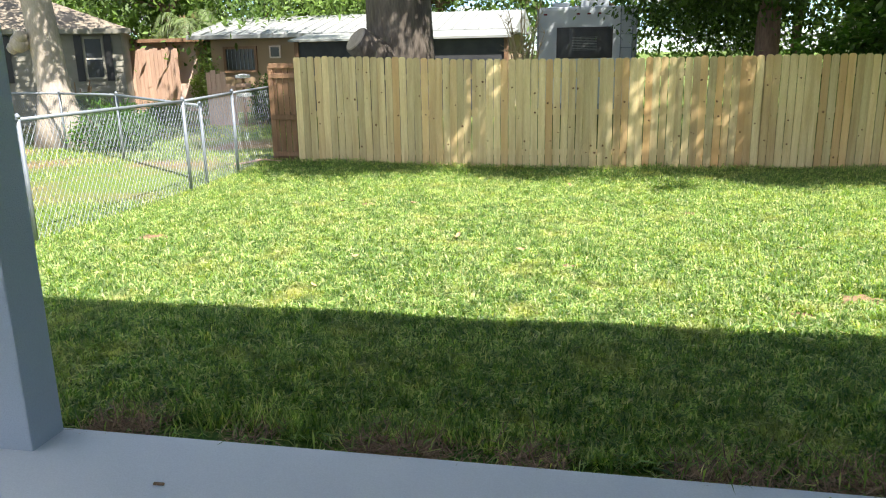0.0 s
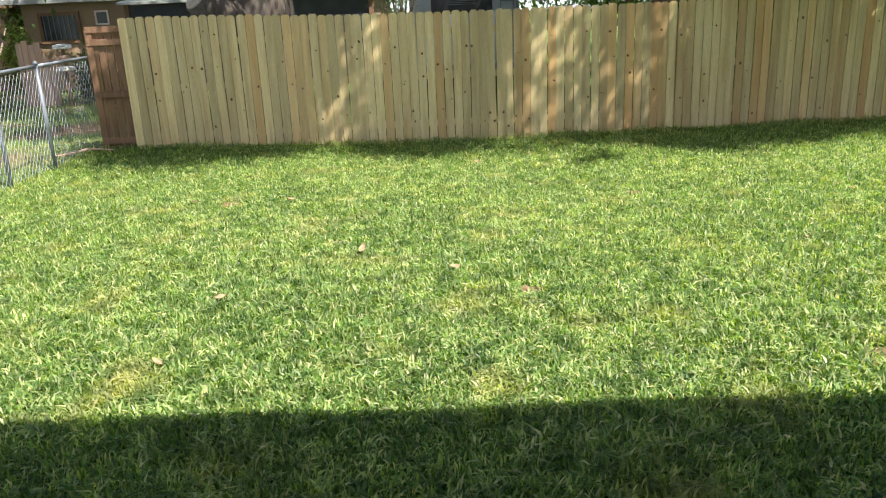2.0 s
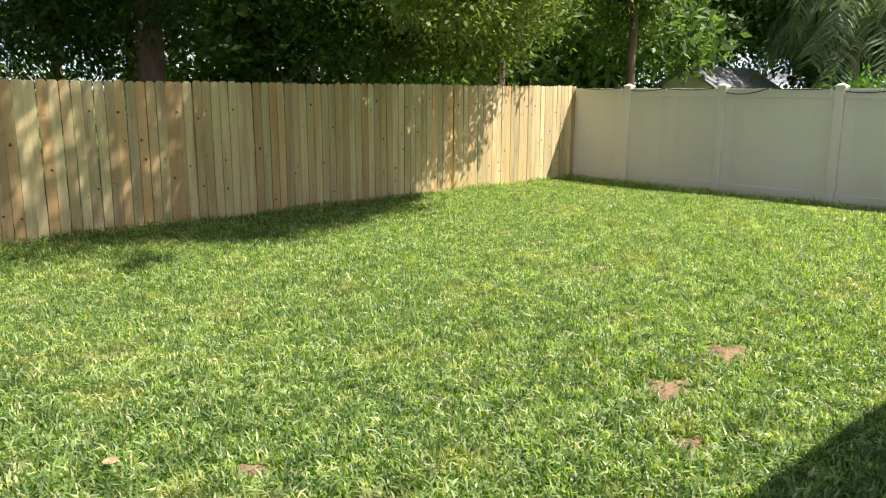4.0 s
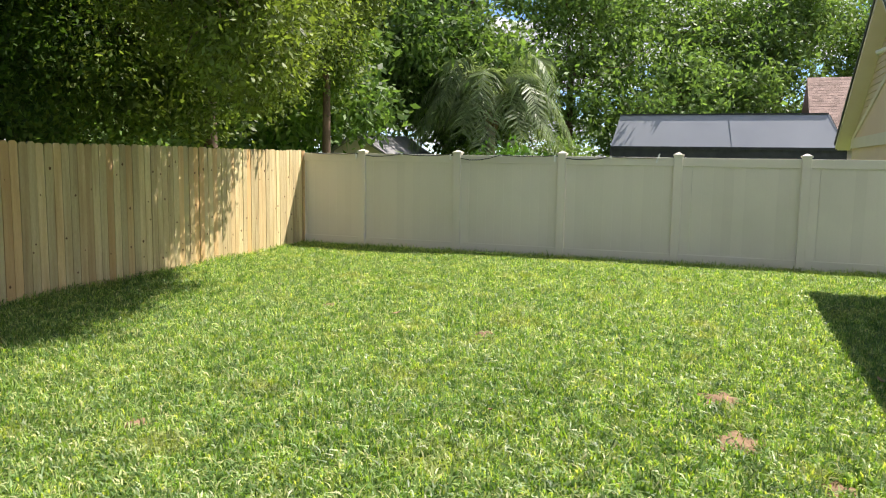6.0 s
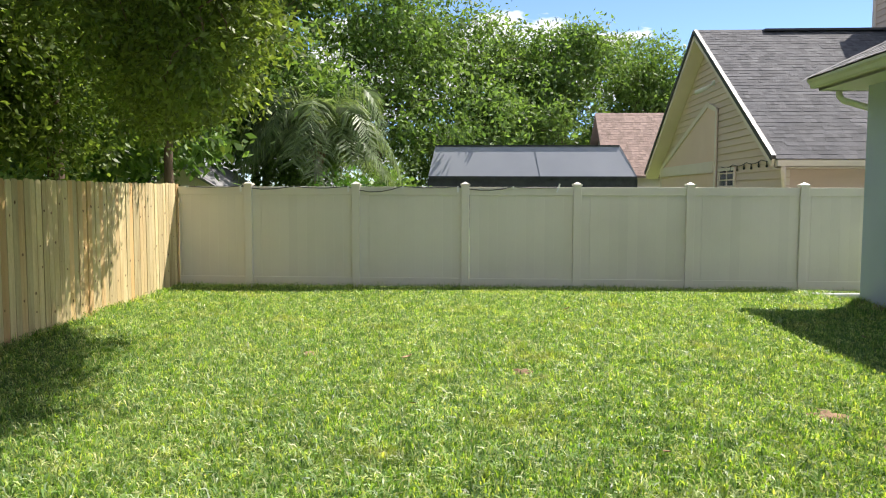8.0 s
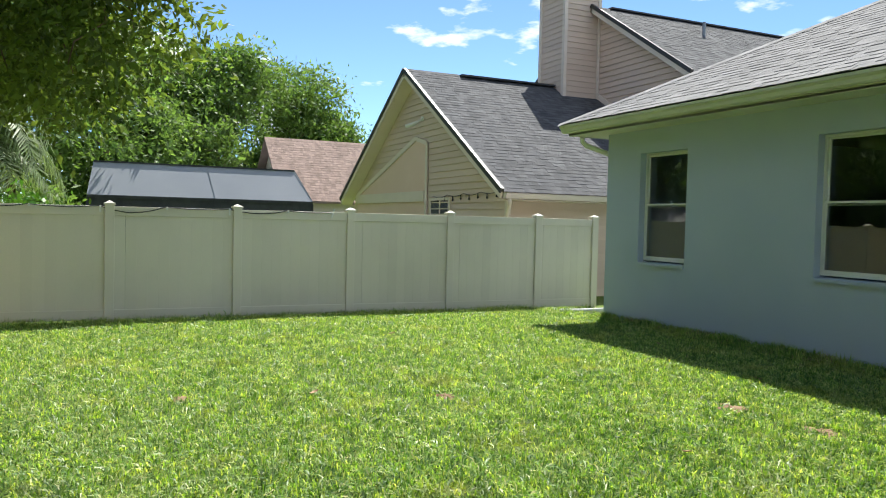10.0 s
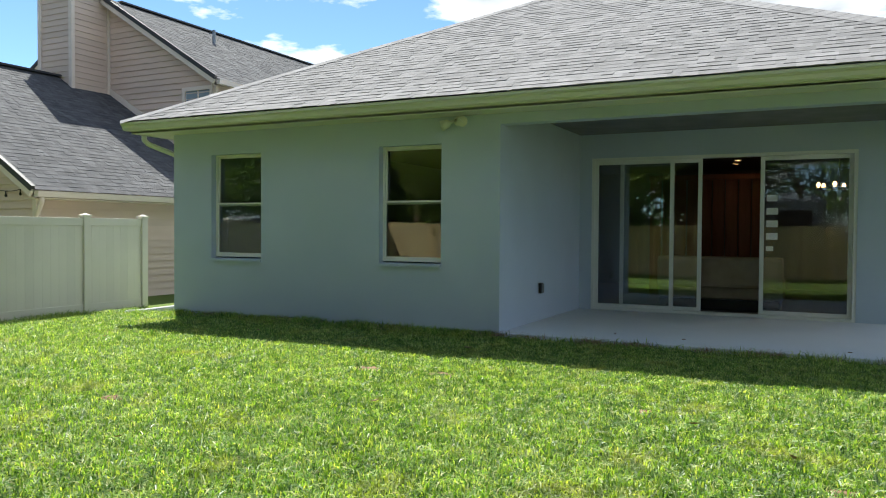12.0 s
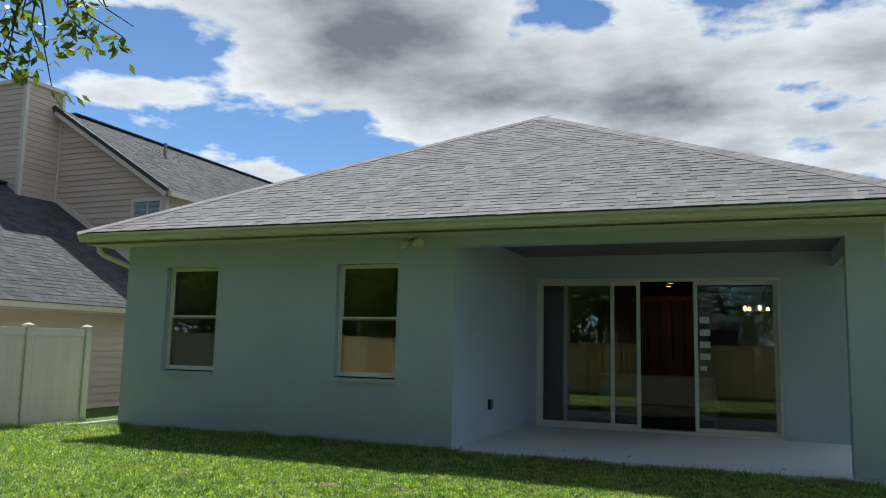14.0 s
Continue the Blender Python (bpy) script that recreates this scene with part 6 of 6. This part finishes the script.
def build_grey_house():
    h = thing("grey_house", "grey lap-sided house with a worn roof", "house", (-14.15, 21.0, -0.2))
    x1, x0, y0, e = -14.15, -24.0, 21.0, 2.5
    part("wall", Shape().box((x0, y0 - 0.02, -0.2), (x1, 27, e)), GREY_SIDING, h)
    z = -0.15
    while z < e:
        part("siding_board", Shape().prism([(x0, y0 - 0.02, z), (x0, y0 - 0.05, z), (x0, y0 - 0.025, z + 0.175)], (x1 - x0, 0, 0)), GREY_SIDING, h)
        z += 0.18
    part("roof", Shape().add([(x0, y0 - 0.35, e), (x1 + 0.3, y0 - 0.35, e), (x1 - 2.6, 23.8, e + 1.15), (x0, 23.8, e + 1.15), (x1 + 0.3, 27.3, e)], ((0, 1, 2, 3), (1, 4, 2))), FLOOR_SHADE, h)
    part("fascia", Shape().box((x0, y0 - 0.38, e - 0.12), (x1 + 0.3, y0 - 0.33, e + 0.02)), GREY_SIDING, h)
    for a, b in ((-15.2, -14.65), (-18.3, -17.3)):
        w = part("window", frame_bars(a, b, 1.1, 2.3, y0 - 0.09, y0 - 0.03, 0.06), GREY_SIDING, h)
        part("pane", Shape().box((a + 0.06, y0 - 0.06, 1.16), (b - 0.06, y0 - 0.04, 2.24)), RV_DARK, w)
        part("sash_bar", Shape().box((a + 0.06, y0 - 0.075, 1.66), (b - 0.06, y0 - 0.06, 1.71)), CREAM, w)
        for sx in (a - 0.22, b + 0.02):
            part("shutter", Shape().box((sx, y0 - 0.085, 1.05), (sx + 0.2, y0 - 0.05, 2.35)), BLACK, w)
    part("door", Shape().box((-16.6, y0 - 0.07, 0.1), (-15.85, y0 - 0.04, 2.1)), GREY_SIDING, h)
    part("chimney", Shape().box((-17.3, 24.2, e), (-16.8, 24.7, e + 1.9)), PINK_WOOD, h, "reddish brick chimney")
    h.rotation_euler.z = radians(30)


build_grey_house()


def build_reeds():
    """Tall dry stems with drooping tops beside the motorhome."""
    rng = random.Random(77)
    t = thing("reed_clump", "tall dry buff reeds beside the motorhome", "reeds", (-2.05, 17.6, gz(-2, 17.6)))
    for k in range(26):
        x, y = -2.05 + rng.gauss(0, 0.09), 17.6 + rng.gauss(0, 0.09)
        h, a, b = rng.uniform(2.0, 3.6), rng.uniform(0, 6.28), rng.uniform(0.1, 0.5)
        pts = [(x + math.cos(a) * b * f * f, y + math.sin(a) * b * f * f, gz(x, y) + h * (f - 0.12 * f ** 4)) for f in np.linspace(0, 1, 7)]
        part("stem", Shape().tube(pts, [0.022, 0.02, 0.018, 0.016, 0.013, 0.01, 0.004], 5), REED, t)
        tip = np.array(pts[3:])
        quills = Shape()
        for _ in range(14):
            p = Vector(tip[rng.randrange(4)])
            w = Vector((rng.uniform(-1, 1), rng.uniform(-1, 1), rng.uniform(-0.2, 1.2))).normalized() * rng.uniform(0.15, 0.4)
            sd = w.orthogonal().normalized() * 0.008
            quills.add([p - sd, p + sd, p + w], [(0, 1, 2)])
        part("leaf", quills, REED, t)


REED = material("dry_reed", (0.28, 0.22, 0.13), (0.40, 0.33, 0.20), 0.8, 6, 0, 30, 0.2, island=0.3)
build_reeds()


def build_far_yard():
    b = thing("pink_shed", "flat-roofed pink shed with faded boards", "shed", (-14.6, 26, -0.2))
    part("wall", Shape().box((-16.6, 25.5, -0.2), (-14.25, 26.3, 2.2)), SIDING_PINK, b)
    part("roof", Shape().box((-17.2, 24.9, 2.2), (-14.0, 26.5, 2.32)), OLD_WOOD, b)
    f = thing("board_fence", "faded pinkish board fence leaning by the shed", "fence", (-15.4, 24.6, -0.2))
    for i in range(13):
        x = -16.4 + i * 0.15
        part("board", Shape().box((x, 24.6, -0.2), (x + 0.14, 24.63, 1.98 + 0.04 * math.sin(i * 2.1))), PINK_WOOD, f)
    part("rail", Shape().box((-16.4, 24.64, 0.5), (-14.45, 24.68, 0.6)), PINK_WOOD, f)
    g = thing("broken_board_fence", "short broken section of reddish boards", "fence", (-9.5, 19.8, -0.2))
    for i, hh in enumerate((1.26, 1.32, 1.22, 1.27, 0.95, 0.9)):
        x = -10.92 + i * 0.14
        part("board", Shape().box((x, 19.8, -0.2), (x + 0.13, 19.83, hh)), PINK_WOOD, g)
    p = thing("garden_totem", "small stacked white garden ornament on a post", "ornament", (-9.70, 19.5, -0.2))
    part("post", Shape().tube([(-9.70, 19.5, -0.2), (-9.70, 19.5, 1.2)], 0.04, 8), OLD_WOOD, p)
    for i in range(3):
        part("tier", Shape().lathe((-9.70, 19.5, 0.62 + 0.24 * i), [(0.06, 0), (0.2, 0.02), (0.2, 0.09), (0.06, 0.12)], 12), STICKER if i != 1 else PINK_WOOD, p)
    pole = thing("utility_pole", "brown wooden utility pole with wires", "utility pole", (-14.8, 33, -0.2))
    part("pole", Shape().tube([(-14.8, 33, -0.2), (-14.8, 33, 9)], [0.14, 0.1], 10), OLD_WOOD, pole, smooth=True)
    for z, dx in ((4.1, 0), (4.5, 0.4)):
        pts = [(-14.8 + 45 * t, 33 - 3 * t, z - 1.2 * 4 * t * (1 - t) * 0.3) for t in np.linspace(0, 1, 14)]
        part("wire", Shape().tube(pts, 0.014, 4), BLACK, pole)


build_far_yard()


# ---- small things on the lawn and slab ----
def build_litter():
    rng = random.Random(14)
    for k in range(16):
        x, y = rng.uniform(-3.6, 6.5), rng.uniform(3.4, 11)
        l = thing("fallen_leaf", "dry curled brown leaf on the grass", "leaf", (x, y, gz(x, y) + 0.05), group="fallen leaves")
        a, r = rng.uniform(0, 6.28), rng.uniform(0.03, 0.055)
        s = Shape()
        pts = []
        for i in range(9):
            t = i / 8 * 2 - 1
            pts.append((t, 0.45 * (1 - t * t)))
        m = pose(x, y, gz(x, y) + 0.055, rng.uniform(-25, 25), rng.uniform(-25, 25), math.degrees(a))
        top = [m @ Vector((u * r, v * r, 0.25 * r * u * u + 0.3 * r * abs(v))) for u, v in pts]
        mid = [m @ Vector((u * r, 0, 0.25 * r * u * u - 0.1 * r)) for u, v in pts]
        low = [m @ Vector((u * r, -v * r, 0.25 * r * u * u + 0.3 * r * abs(v))) for u, v in pts]
        s.add(top + mid + low, [(i, i + 1, 9 + i + 1, 9 + i) for i in range(8)] + [(9 + i, 10 + i, 19 + i, 18 + i) for i in range(8)])
        part("blade", s, STRAW, l, smooth=True)
    for k, (x, y) in enumerate(((-2.05, 2.45), (-0.3, 2.3), (0.55, 2.2))):
        l = thing("slab_debris", "tiny dry bit of mulch on the patio slab", "debris", (x, y, SLAB_Z), group="bits of mulch")
        part("chip", Shape().box((-0.022, -0.006, 0.0), (0.022, 0.006, 0.008), pose(x, y, SLAB_Z + 0.0005, 0, 0, 40 * k)), STRAW, l, bevel=0.002)


build_litter()
